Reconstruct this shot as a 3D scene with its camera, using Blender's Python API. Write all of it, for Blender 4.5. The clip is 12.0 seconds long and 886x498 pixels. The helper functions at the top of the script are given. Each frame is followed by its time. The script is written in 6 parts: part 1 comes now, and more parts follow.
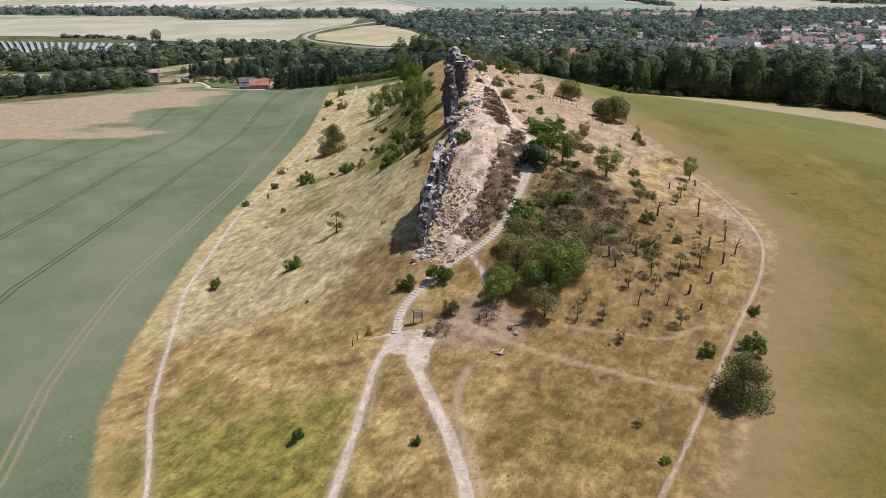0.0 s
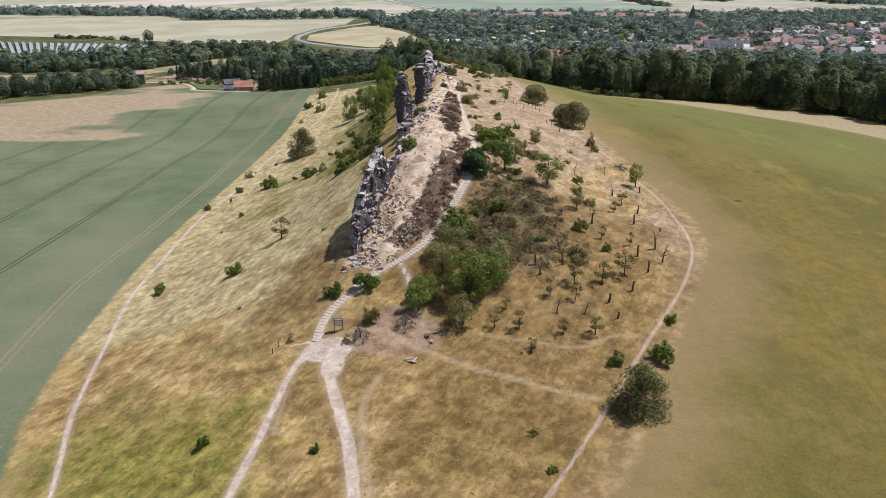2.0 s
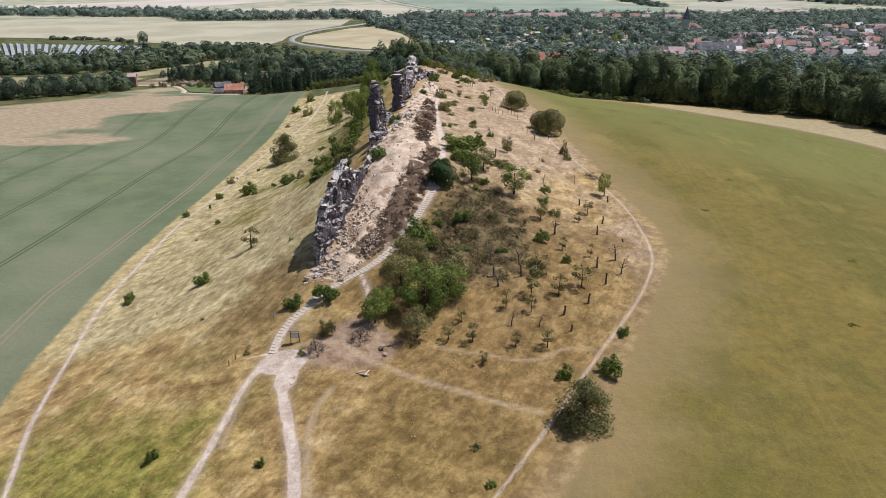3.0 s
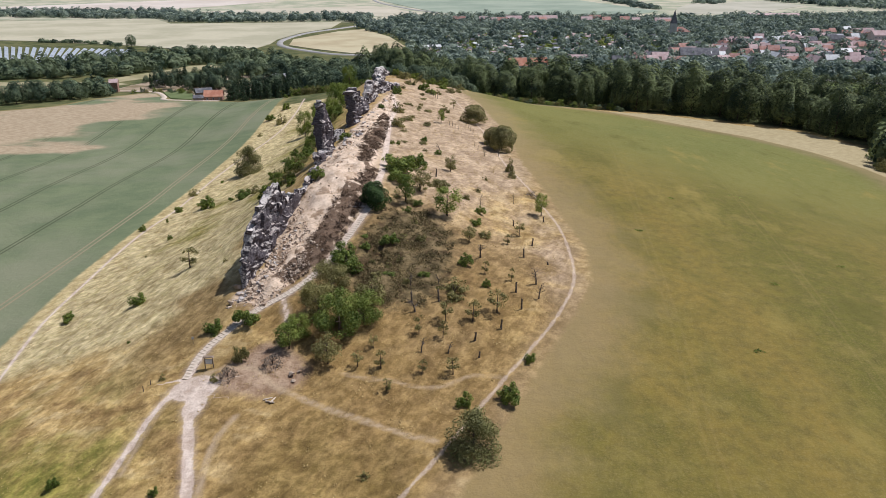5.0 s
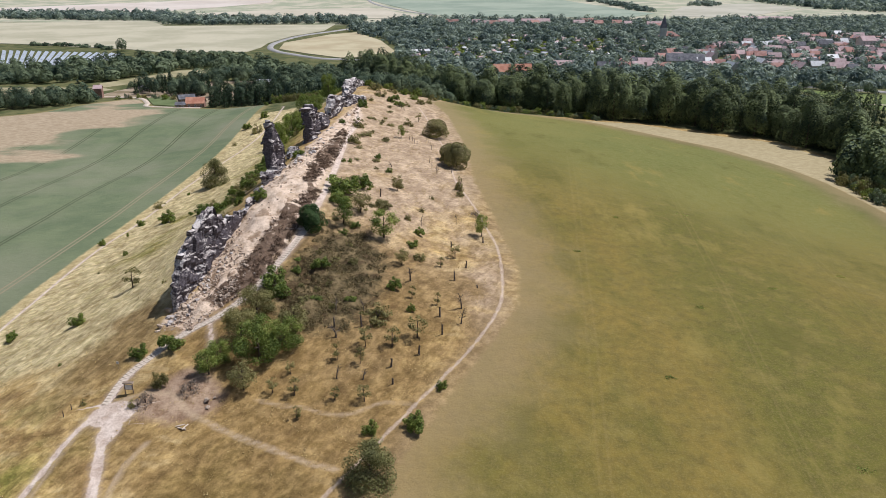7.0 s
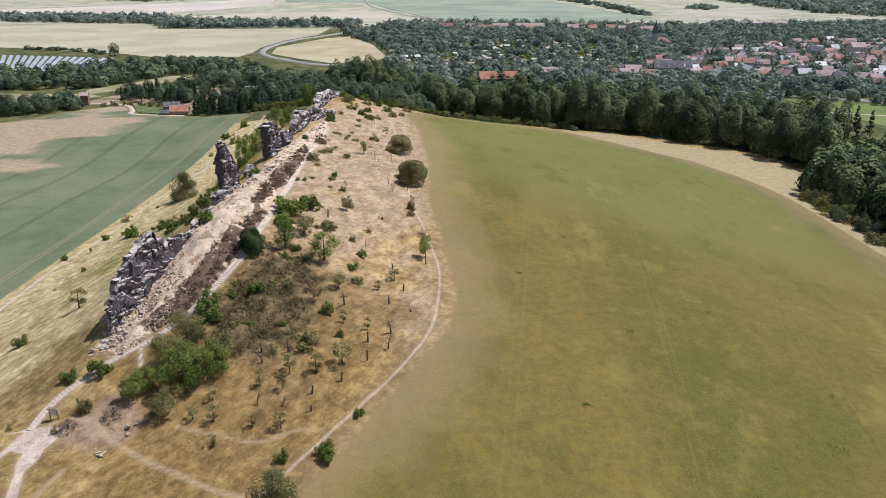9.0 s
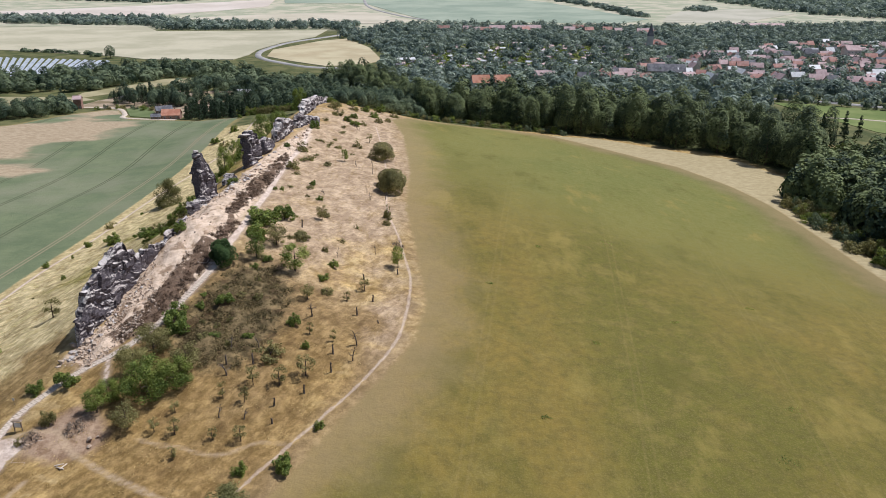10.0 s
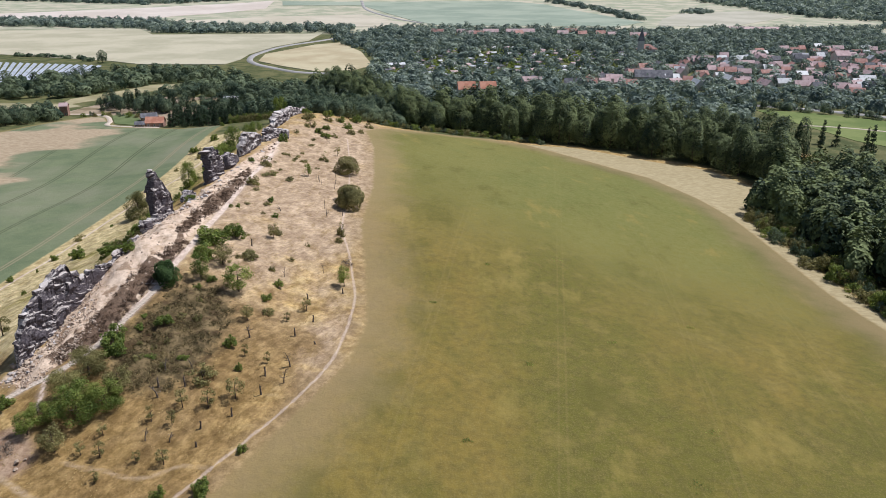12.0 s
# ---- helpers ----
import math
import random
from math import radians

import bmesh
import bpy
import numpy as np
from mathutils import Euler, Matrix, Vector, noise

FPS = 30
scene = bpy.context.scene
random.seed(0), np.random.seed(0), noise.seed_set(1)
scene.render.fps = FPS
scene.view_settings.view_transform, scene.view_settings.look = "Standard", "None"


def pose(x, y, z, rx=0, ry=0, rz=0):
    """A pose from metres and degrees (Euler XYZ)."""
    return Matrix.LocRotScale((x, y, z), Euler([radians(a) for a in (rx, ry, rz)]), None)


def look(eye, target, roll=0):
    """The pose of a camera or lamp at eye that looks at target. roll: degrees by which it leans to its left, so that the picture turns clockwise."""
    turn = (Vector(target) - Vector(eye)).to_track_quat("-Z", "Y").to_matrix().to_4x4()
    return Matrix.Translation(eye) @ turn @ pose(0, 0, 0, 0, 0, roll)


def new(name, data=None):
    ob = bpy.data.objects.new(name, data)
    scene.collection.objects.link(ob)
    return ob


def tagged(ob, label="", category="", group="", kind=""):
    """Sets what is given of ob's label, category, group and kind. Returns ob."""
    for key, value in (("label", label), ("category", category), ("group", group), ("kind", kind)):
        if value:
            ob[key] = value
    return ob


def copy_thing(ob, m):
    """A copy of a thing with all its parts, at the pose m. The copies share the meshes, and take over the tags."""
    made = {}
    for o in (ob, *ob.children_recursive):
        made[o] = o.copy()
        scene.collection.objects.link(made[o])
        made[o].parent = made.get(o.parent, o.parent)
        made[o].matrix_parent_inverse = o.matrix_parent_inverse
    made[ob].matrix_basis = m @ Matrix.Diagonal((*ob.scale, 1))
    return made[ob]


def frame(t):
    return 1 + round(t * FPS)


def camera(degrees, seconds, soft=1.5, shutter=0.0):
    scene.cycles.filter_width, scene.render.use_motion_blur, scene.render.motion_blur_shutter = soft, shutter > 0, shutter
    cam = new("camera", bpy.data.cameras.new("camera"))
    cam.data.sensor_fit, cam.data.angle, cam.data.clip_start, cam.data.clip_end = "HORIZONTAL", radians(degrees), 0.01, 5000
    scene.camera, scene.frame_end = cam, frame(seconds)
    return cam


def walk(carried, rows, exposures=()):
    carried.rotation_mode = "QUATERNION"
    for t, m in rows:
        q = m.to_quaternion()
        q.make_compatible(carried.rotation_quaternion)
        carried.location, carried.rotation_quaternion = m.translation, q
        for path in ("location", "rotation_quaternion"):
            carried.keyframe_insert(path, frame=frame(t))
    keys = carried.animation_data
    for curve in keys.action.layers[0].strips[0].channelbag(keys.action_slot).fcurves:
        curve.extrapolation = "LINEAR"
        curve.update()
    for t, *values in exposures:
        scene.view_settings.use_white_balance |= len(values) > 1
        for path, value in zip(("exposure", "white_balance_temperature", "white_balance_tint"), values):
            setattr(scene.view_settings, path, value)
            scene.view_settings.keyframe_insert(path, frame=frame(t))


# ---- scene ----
cam = camera(62.1, 12.0, soft=0.8)
METRES, EYE, TILT, LEAN, TURN = 100.0, 82.0, -21.0, 0.0, 0.0
ROWS = [
    (0.0, 0.0, 0.0, 0.0, 0.0, 0.0, 0.0),
    (0.5, 0.0319, -0.0022, -0.0004, 0.11, -0.01, -0.09),
    (1.0, 0.0672, -0.0057, 0.0014, 0.16, -0.03, -0.1),
    (1.5, 0.1041, -0.0108, 0.0081, 0.18, -0.04, -0.14),
    (2.0, 0.1422, -0.0164, 0.0164, 0.2, -0.04, -0.14),
    (2.5, 0.1814, -0.0231, 0.0276, 0.22, -0.09, -0.15),
    (3.0, 0.2213, -0.0301, 0.0412, 0.24, -0.1, -0.15),
    (5.0, 0.3802, -0.0595, 0.0945, 0.21, -0.18, -0.25),
    (5.5, 0.4198, -0.067, 0.1082, 0.23, -0.18, -0.29),
    (6.0, 0.4598, -0.0746, 0.1222, 0.27, -0.18, -0.32),
    (6.5, 0.4997, -0.0817, 0.1361, 0.29, -0.21, -0.36),
    (7.0, 0.5396, -0.0895, 0.1503, 0.33, -0.24, -0.41),
    (9.0, 0.6987, -0.1178, 0.208, 0.56, -0.22, -0.61),
    (9.5, 0.7385, -0.1253, 0.2224, 0.61, -0.2, -0.63),
    (10.0, 0.7782, -0.1329, 0.2367, 0.66, -0.21, -0.68),
    (10.5, 0.8182, -0.1403, 0.2507, 0.69, -0.23, -0.7),
    (11.0, 0.8581, -0.1478, 0.265, 0.75, -0.23, -0.73),
    (11.5, 0.8979, -0.1555, 0.279, 0.8, -0.22, -0.76),
    (12.0, 0.938, -0.1631, 0.293, 0.88, -0.22, -0.77),
]
walk(cam, [(t, pose(0, 0, EYE, TILT, LEAN, TURN) @ pose(METRES * x, METRES * y, METRES * z, 90 + pitch, roll, yaw)) for t, x, y, z, yaw, pitch, roll in ROWS],
     exposures=((0.0, -0.42, 6080, 13), (12.0, -0.33, 5950, 13)))

# ---- world, sun ----
SUN_ELEVATION, SUN_TURN = radians(61), math.atan2(0.94, 0.34)
world = bpy.data.worlds.new("sky")
scene.world = world
world.use_nodes = True
sky = world.node_tree.nodes.new("ShaderNodeTexSky")
sky.sky_type, sky.sun_disc = "NISHITA", False
sky.sun_elevation, sky.sun_rotation = SUN_ELEVATION, SUN_TURN
sky.air_density, sky.dust_density = 1.0, 2.0
world.node_tree.links.new(sky.outputs[0], world.node_tree.nodes["Background"].inputs[0])
world.node_tree.nodes["Background"].inputs[1].default_value = 0.084
sun = new("sun", bpy.data.lights.new("sun", "SUN"))
sun.data.energy, sun.data.angle, sun.data.color = 5.0, radians(0.6), (1.0, 0.955, 0.89)
to_sun = Vector((math.sin(SUN_TURN) * math.cos(SUN_ELEVATION), math.cos(SUN_TURN) * math.cos(SUN_ELEVATION), math.sin(SUN_ELEVATION)))
sun.matrix_world = look(to_sun * 900, (0, 0, 0))


# ---- materials ----
def node(nt, kind, *links):
    n = nt.nodes.new(kind)
    for key, value in links:
        if isinstance(value, bpy.types.NodeSocket):
            nt.links.new(value, n.inputs[key])
        else:
            n.inputs[key].default_value = value
    return n


def calc(nt, op, a, b=0.0):
    n = node(nt, "ShaderNodeMath", (0, a), (1, b))
    n.operation = op
    return n.outputs[0]


def blend(nt, fac, a, b, how="MIX"):
    a, b = [(*c, 1.0) if isinstance(c, tuple) and len(c) == 3 else c for c in (a, b)]
    n = nt.nodes.new("ShaderNodeMix")
    n.data_type, n.blend_type = "RGBA", how
    for key, value in ((0, fac), (6, a), (7, b)):
        if isinstance(value, bpy.types.NodeSocket):
            nt.links.new(value, n.inputs[key])
        else:
            n.inputs[key].default_value = value
    return n.outputs[2]


def speckle(nt, scale, detail=4.0, rough=0.55, where=None, stretch=None):
    if where is None:
        where = node(nt, "ShaderNodeTexCoord").outputs["Object"]
    if stretch:
        where = node(nt, "ShaderNodeMapping", (0, where), (3, stretch)).outputs[0]
    return node(nt, "ShaderNodeTexNoise", ("Vector", where), ("Scale", scale), ("Detail", detail), ("Roughness", rough)).outputs[0]


def ramp(nt, value, low, high, to_low=0.0, to_high=1.0):
    n = node(nt, "ShaderNodeMapRange", (0, value), (1, low), (2, high), (3, to_low), (4, to_high))
    n.interpolation_type = "SMOOTHSTEP"
    return n.outputs[0]


def attribute(nt, name):
    n = nt.nodes.new("ShaderNodeAttribute")
    n.attribute_name = name
    return n.outputs["Fac"]


def material(name, rough=0.9):
    m = bpy.data.materials.new(name)
    m.use_nodes = True
    surface = m.node_tree.nodes["Principled BSDF"]
    surface.inputs["Roughness"].default_value = rough
    surface.inputs["Specular IOR Level"].default_value = 0.2
    return m, m.node_tree, surface


def finish(nt, surface, colour, height=None, strength=0.3, distance=0.1):
    if isinstance(colour, tuple):
        surface.inputs["Base Color"].default_value = (*colour, 1.0)
    else:
        nt.links.new(colour, surface.inputs["Base Color"])
    if height is not None:
        bump = node(nt, "ShaderNodeBump", ("Height", height), ("Strength", strength), ("Distance", distance))
        nt.links.new(bump.outputs[0], surface.inputs["Normal"])


def simple(name, one, two, scale, rough=0.85, bump=0.2, distance=0.05, fine=None):
    """Two colours mottled at two scales."""
    m, nt, s = material(name, rough)
    a, b = speckle(nt, scale), speckle(nt, fine or scale * 9, 3)
    colour = blend(nt, ramp(nt, a, 0.38, 0.62), one, two)
    colour = blend(nt, 0.5, colour, blend(nt, b, (0.62, 0.62, 0.62), (1.0, 1.0, 1.0)), "MULTIPLY")
    finish(nt, s, colour, b, bump, distance)
    return m


def leafy(name, dark, light, glow=0.6, turn=0.35, grain=0.65):
    """Foliage: each leaf clump and each plant a little different, with some light coming through."""
    m, nt, s = material(name, 0.7)
    island = node(nt, "ShaderNodeNewGeometry").outputs["Random Per Island"]
    plant = node(nt, "ShaderNodeObjectInfo").outputs["Random"]
    mixed = calc(nt, "ADD", calc(nt, "ADD", calc(nt, "MULTIPLY", island, grain), 0.325 - grain / 2), calc(nt, "MULTIPLY", plant, turn))
    mixed = calc(nt, "ADD", mixed, attribute(nt, "tint"))
    patch = speckle(nt, 0.12, 2)
    mixed = ramp(nt, calc(nt, "ADD", mixed, calc(nt, "MULTIPLY", calc(nt, "SUBTRACT", patch, 0.5), 2.2)), 0.05, 1.0)
    colour = blend(nt, mixed, dark, light)
    finish(nt, s, colour)
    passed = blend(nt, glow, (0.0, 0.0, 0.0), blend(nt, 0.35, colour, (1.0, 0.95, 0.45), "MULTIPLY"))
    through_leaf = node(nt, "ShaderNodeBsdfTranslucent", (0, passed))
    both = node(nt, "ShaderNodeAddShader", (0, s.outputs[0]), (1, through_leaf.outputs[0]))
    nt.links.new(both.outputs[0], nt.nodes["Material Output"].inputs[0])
    return m


def make_ground_material():
    m, nt, s = material("grassland", 0.95)
    where = node(nt, "ShaderNodeTexCoord").outputs["Object"]
    wide = speckle(nt, 0.018, 4, 0.6, where)
    patch = speckle(nt, 0.07, 5, 0.62, where)
    tuft = speckle(nt, 0.45, 6, 0.68, where)
    blade = speckle(nt, 2.6, 4, 0.7, where)
    streak = speckle(nt, 1.0, 5, 0.6, where, (0.28, 0.62, 0.4))
    # dry grass of the hill
    clump = speckle(nt, 0.16, 5, 0.6, where, (0.8, 1.2, 1.0))
    straw = blend(nt, ramp(nt, tuft, 0.36, 0.64), (0.325, 0.226, 0.09), (0.515, 0.38, 0.175))
    straw = blend(nt, calc(nt, "MULTIPLY", ramp(nt, clump, 0.50, 0.62), 0.85), straw, blend(nt, ramp(nt, tuft, 0.35, 0.65), (0.20, 0.13, 0.055), (0.37, 0.255, 0.115)))
    straw = blend(nt, calc(nt, "MULTIPLY", ramp(nt, clump, 0.46, 0.36), 0.6), straw, (0.62, 0.50, 0.285))
    straw = blend(nt, calc(nt, "MULTIPLY", ramp(nt, patch, 0.50, 0.62), 0.65), straw, blend(nt, ramp(nt, streak, 0.35, 0.65), (0.23, 0.165, 0.06), (0.42, 0.315, 0.13)))
    straw = blend(nt, calc(nt, "MULTIPLY", ramp(nt, streak, 0.5, 0.7), 0.25), straw, (0.60, 0.47, 0.25))
    west = calc(nt, "ADD", attribute(nt, "west"), calc(nt, "MULTIPLY", calc(nt, "SUBTRACT", patch, 0.5), 1.6))
    straw = blend(nt, calc(nt, "MULTIPLY", ramp(nt, west, 0.0, 0.7), 0.9), straw, blend(nt, ramp(nt, tuft, 0.35, 0.65), (0.40, 0.35, 0.185), (0.64, 0.56, 0.355)))
    lush = calc(nt, "ADD", attribute(nt, "lush"), calc(nt, "SUBTRACT", calc(nt, "MULTIPLY", patch, 2.2), 1.1))
    straw = blend(nt, ramp(nt, lush, 0.2, 0.95), straw, blend(nt, ramp(nt, tuft, 0.3, 0.7), (0.13, 0.138, 0.028), (0.35, 0.31, 0.086)))
    straw = blend(nt, ramp(nt, calc(nt, "ADD", attribute(nt, "pale"), calc(nt, "MULTIPLY", calc(nt, "SUBTRACT", patch, 0.5), 1.6)), 0.0, 0.6), straw,
                  blend(nt, ramp(nt, tuft, 0.35, 0.65), (0.375, 0.285, 0.20), (0.50, 0.395, 0.29)))
    tawny = calc(nt, "ADD", attribute(nt, "tawny"), calc(nt, "MULTIPLY", calc(nt, "SUBTRACT", patch, 0.5), 2.4))
    straw = blend(nt, calc(nt, "MULTIPLY", ramp(nt, tawny, 0.0, 0.8), 0.85), straw, blend(nt, ramp(nt, tuft, 0.35, 0.65), (0.165, 0.108, 0.040), (0.31, 0.212, 0.092)))
    straw = blend(nt, calc(nt, "MULTIPLY", ramp(nt, blade, 0.5, 0.75), 0.26), straw, (0.16, 0.11, 0.045))
    wisp = speckle(nt, 0.5, 4, 0.55, where, (1.0, 0.35, 0.5))
    straw = blend(nt, calc(nt, "MULTIPLY", ramp(nt, wisp, 0.52, 0.66), 0.4), straw, (0.22, 0.15, 0.058))
    turned = node(nt, "ShaderNodeMapping", (0, where), (2, (0.0, 0.0, 0.5))).outputs[0]
    strand = speckle(nt, 1.5, 4, 0.62, turned, (1.0, 0.3, 0.6))
    matted = speckle(nt, 0.30, 5, 0.66, turned, (1.0, 0.5, 0.7))
    straw = blend(nt, 0.5, straw, blend(nt, ramp(nt, strand, 0.34, 0.66), (0.70, 0.68, 0.62), (1.28, 1.28, 1.20)), "MULTIPLY")
    straw = blend(nt, 0.8, straw, blend(nt, ramp(nt, matted, 0.36, 0.62), (0.76, 0.69, 0.62), (1.25, 1.20, 1.13)), "MULTIPLY")
    ruffle = calc(nt, "SUBTRACT", tuft, 0.5)

    def zone(name, soft, ruffled):
        """1 inside the zone, 0 outside, with an uneven border."""
        edge = calc(nt, "ADD", attribute(nt, name), calc(nt, "MULTIPLY", ruffle, ruffled))
        return ramp(nt, edge, soft, -soft)

    colour = straw
    # valley meadow and woodland floor
    meadow = blend(nt, ramp(nt, patch, 0.35, 0.65), (0.07, 0.085, 0.03), (0.16, 0.155, 0.065))
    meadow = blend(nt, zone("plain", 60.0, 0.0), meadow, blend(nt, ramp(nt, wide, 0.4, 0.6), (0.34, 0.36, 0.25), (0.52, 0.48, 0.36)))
    colour = blend(nt, zone("hill", 6.0, 10.0), meadow, colour)
    verge = ramp(nt, calc(nt, "ADD", attribute(nt, "green_field"), calc(nt, "MULTIPLY", ruffle, 5.0)), 6.5, 1.0)
    colour = blend(nt, calc(nt, "MULTIPLY", verge, 0.4), colour, blend(nt, tuft, (0.36, 0.26, 0.10), (0.58, 0.45, 0.22)))
    margin = ramp(nt, calc(nt, "ADD", attribute(nt, "meadow"), calc(nt, "MULTIPLY", ruffle, 4.0)), 7.0, 1.0)
    colour = blend(nt, calc(nt, "MULTIPLY", margin, 0.5), colour, blend(nt, ramp(nt, tuft, 0.35, 0.65), (0.25, 0.175, 0.09), (0.40, 0.295, 0.165)))
    # heath
    scrub = speckle(nt, 0.22, 5, 0.65, where)
    heather = blend(nt, ramp(nt, tuft, 0.38, 0.66), (0.075, 0.058, 0.028), (0.215, 0.16, 0.082))
    heather = blend(nt, ramp(nt, scrub, 0.5, 0.62), heather, (0.075, 0.05, 0.026))
    colour = blend(nt, calc(nt, "MULTIPLY", zone("heath", 3.0, 11.0), 0.9), colour, heather)
    # bare sand and rubble along the rocks
    sand = blend(nt, ramp(nt, tuft, 0.3, 0.7), (0.55, 0.405, 0.28), (0.80, 0.65, 0.51))
    sand = blend(nt, calc(nt, "MULTIPLY", ramp(nt, blade, 0.52, 0.72), 0.6), sand, (0.30, 0.20, 0.13))
    sand = blend(nt, calc(nt, "MULTIPLY", ramp(nt, scrub, 0.52, 0.60), 0.8), sand, blend(nt, ramp(nt, blade, 0.35, 0.6), (0.13, 0.075, 0.045), (0.34, 0.23, 0.14)))
    colour = blend(nt, zone("sand", 1.2, 4.5), colour, sand)
    brown = blend(nt, ramp(nt, blade, 0.35, 0.65), (0.075, 0.046, 0.030), (0.185, 0.120, 0.078))
    colour = blend(nt, calc(nt, "MULTIPLY", ramp(nt, calc(nt, "ADD", attribute(nt, "brush"), calc(nt, "ADD", calc(nt, "MULTIPLY", ruffle, 5.0), calc(nt, "MULTIPLY", calc(nt, "SUBTRACT", speckle(nt, 0.34, 4, 0.6, where, (1.0, 0.45, 0.5)), 0.5), 12.0))), 0.1, -0.7), 0.92), colour, brown)
    # green cereal field with tramlines
    cereal = blend(nt, ramp(nt, patch, 0.3, 0.7), (0.138, 0.176, 0.096), (0.196, 0.232, 0.126))
    cereal = blend(nt, ramp(nt, wide, 0.4, 0.7), cereal, (0.24, 0.25, 0.16))
    lane = attribute(nt, "lane")
    beat = calc(nt, "PINGPONG", lane, 14.0)
    rut = calc(nt, "ABSOLUTE", calc(nt, "SUBTRACT", beat, 0.9))
    cereal = blend(nt, calc(nt, "MULTIPLY", ramp(nt, rut, 0.5, 0.2), 0.8), cereal, (0.07, 0.075, 0.04))
    wheel = calc(nt, "ABSOLUTE", calc(nt, "SUBTRACT", calc(nt, "ABSOLUTE", lane), 0.9))
    cereal = blend(nt, calc(nt, "MULTIPLY", ramp(nt, wheel, 0.55, 0.2), 0.85), cereal, (0.36, 0.30, 0.19))
    tan = blend(nt, ramp(nt, streak, 0.35, 0.65), (0.39, 0.295, 0.19), (0.52, 0.41, 0.28))
    ripe = calc(nt, "ADD", attribute(nt, "ripe"), calc(nt, "MULTIPLY", calc(nt, "SUBTRACT", speckle(nt, 0.014, 4, 0.58, where, (0.6, 1.3, 1.0)), 0.5), 170.0))
    cereal = blend(nt, ramp(nt, ripe, 9.0, -9.0), cereal, tan)
    cereal = blend(nt, calc(nt, "MULTIPLY", blade, 0.25), cereal, (0.09, 0.10, 0.05))
    colour = blend(nt, zone("green_field", 0.8, 2.0), colour, cereal)
    # mown meadow on the other side
    far_patch = speckle(nt, 0.012, 6, 0.66, where, (1.0, 0.55, 1.0))
    mown = blend(nt, ramp(nt, far_patch, 0.40, 0.60), (0.148, 0.136, 0.026), (0.25, 0.180, 0.041))
    mown = blend(nt, calc(nt, "MULTIPLY", ramp(nt, speckle(nt, 0.035, 6, 0.7, where), 0.5, 0.70), 0.6), mown, (0.138, 0.126, 0.026))
    mown = blend(nt, calc(nt, "MULTIPLY", ramp(nt, speckle(nt, 0.11, 5, 0.65, where), 0.50, 0.66), 0.55), mown, (0.255, 0.20, 0.056))
    mown = blend(nt, ramp(nt, tuft, 0.3, 0.75), mown, blend(nt, 0.6, mown, (0.095, 0.08, 0.025)))
    mown = blend(nt, calc(nt, "MULTIPLY", ramp(nt, blade, 0.45, 0.7), 0.3), mown, (0.33, 0.27, 0.11))
    beat_mown = calc(nt, "ABSOLUTE", calc(nt, "SUBTRACT", calc(nt, "PINGPONG", attribute(nt, "swath"), 17.0), 0.9))
    mown = blend(nt, calc(nt, "MULTIPLY", ramp(nt, beat_mown, 0.4, 0.1), 0.09), mown, (0.38, 0.28, 0.12))
    fresh = calc(nt, "ADD", attribute(nt, "fresh"), calc(nt, "MULTIPLY", calc(nt, "SUBTRACT", far_patch, 0.5), 1.8))
    mown = blend(nt, calc(nt, "MULTIPLY", ramp(nt, fresh, 0.1, 0.9), 0.6), mown, blend(nt, ramp(nt, tuft, 0.3, 0.7), (0.135, 0.165, 0.042), (0.225, 0.235, 0.075)))
    dapple = speckle(nt, 0.055, 6, 0.68, where, (1.0, 0.5, 1.0))
    mown = blend(nt, calc(nt, "MULTIPLY", ramp(nt, dapple, 0.54, 0.68), 0.6), mown, (0.118, 0.108, 0.024))
    mown = blend(nt, calc(nt, "MULTIPLY", ramp(nt, dapple, 0.44, 0.32), 0.6), mown, (0.285, 0.225, 0.062))
    # Mown grass turns darker green close to the stubble strip.
    dark_edge = calc(nt, "ADD", attribute(nt, "dark_edge"), calc(nt, "SUBTRACT", calc(nt, "MULTIPLY", far_patch, 1.6), 0.8))
    mown = blend(nt, calc(nt, "MULTIPLY", ramp(nt, dark_edge, 0.1, 0.9), 0.6), mown, (0.085, 0.095, 0.028))
    rim = ramp(nt, calc(nt, "ADD", attribute(nt, "meadow"), calc(nt, "MULTIPLY", calc(nt, "SUBTRACT", patch, 0.5), 22.0)), -20.0, 0.0)
    mown = blend(nt, calc(nt, "MULTIPLY", rim, 0.6), mown, (0.34, 0.245, 0.13))
    colour = blend(nt, zone("meadow", 1.0, 3.0), colour, mown)
    stubble = blend(nt, ramp(nt, streak, 0.35, 0.65), (0.35, 0.285, 0.155), (0.45, 0.375, 0.22))
    colour = blend(nt, zone("stubble", 1.0, 4.0), colour, stubble)
    bare = blend(nt, ramp(nt, tuft, 0.35, 0.65), (0.26, 0.165, 0.11), (0.46, 0.335, 0.245))
    colour = blend(nt, calc(nt, "MULTIPLY", zone("bare", 1.5, 5.0), 0.8), colour, bare)
    # trodden earth
    earth = blend(nt, ramp(nt, tuft, 0.3, 0.7), (0.50, 0.38, 0.30), (0.80, 0.68, 0.58))
    trodden = attribute(nt, "path")
    for name, half in (("field_path", 0.4), ("track_west", 0.55), ("track_east", 0.85), ("stair_path", 0.95), ("ridge_path", 0.8)):
        trodden = calc(nt, "MINIMUM", trodden, calc(nt, "SUBTRACT", calc(nt, "ABSOLUTE", attribute(nt, name)), half))
    trodden = calc(nt, "MAXIMUM", trodden, calc(nt, "SUBTRACT", attribute(nt, "path"), 3.0))
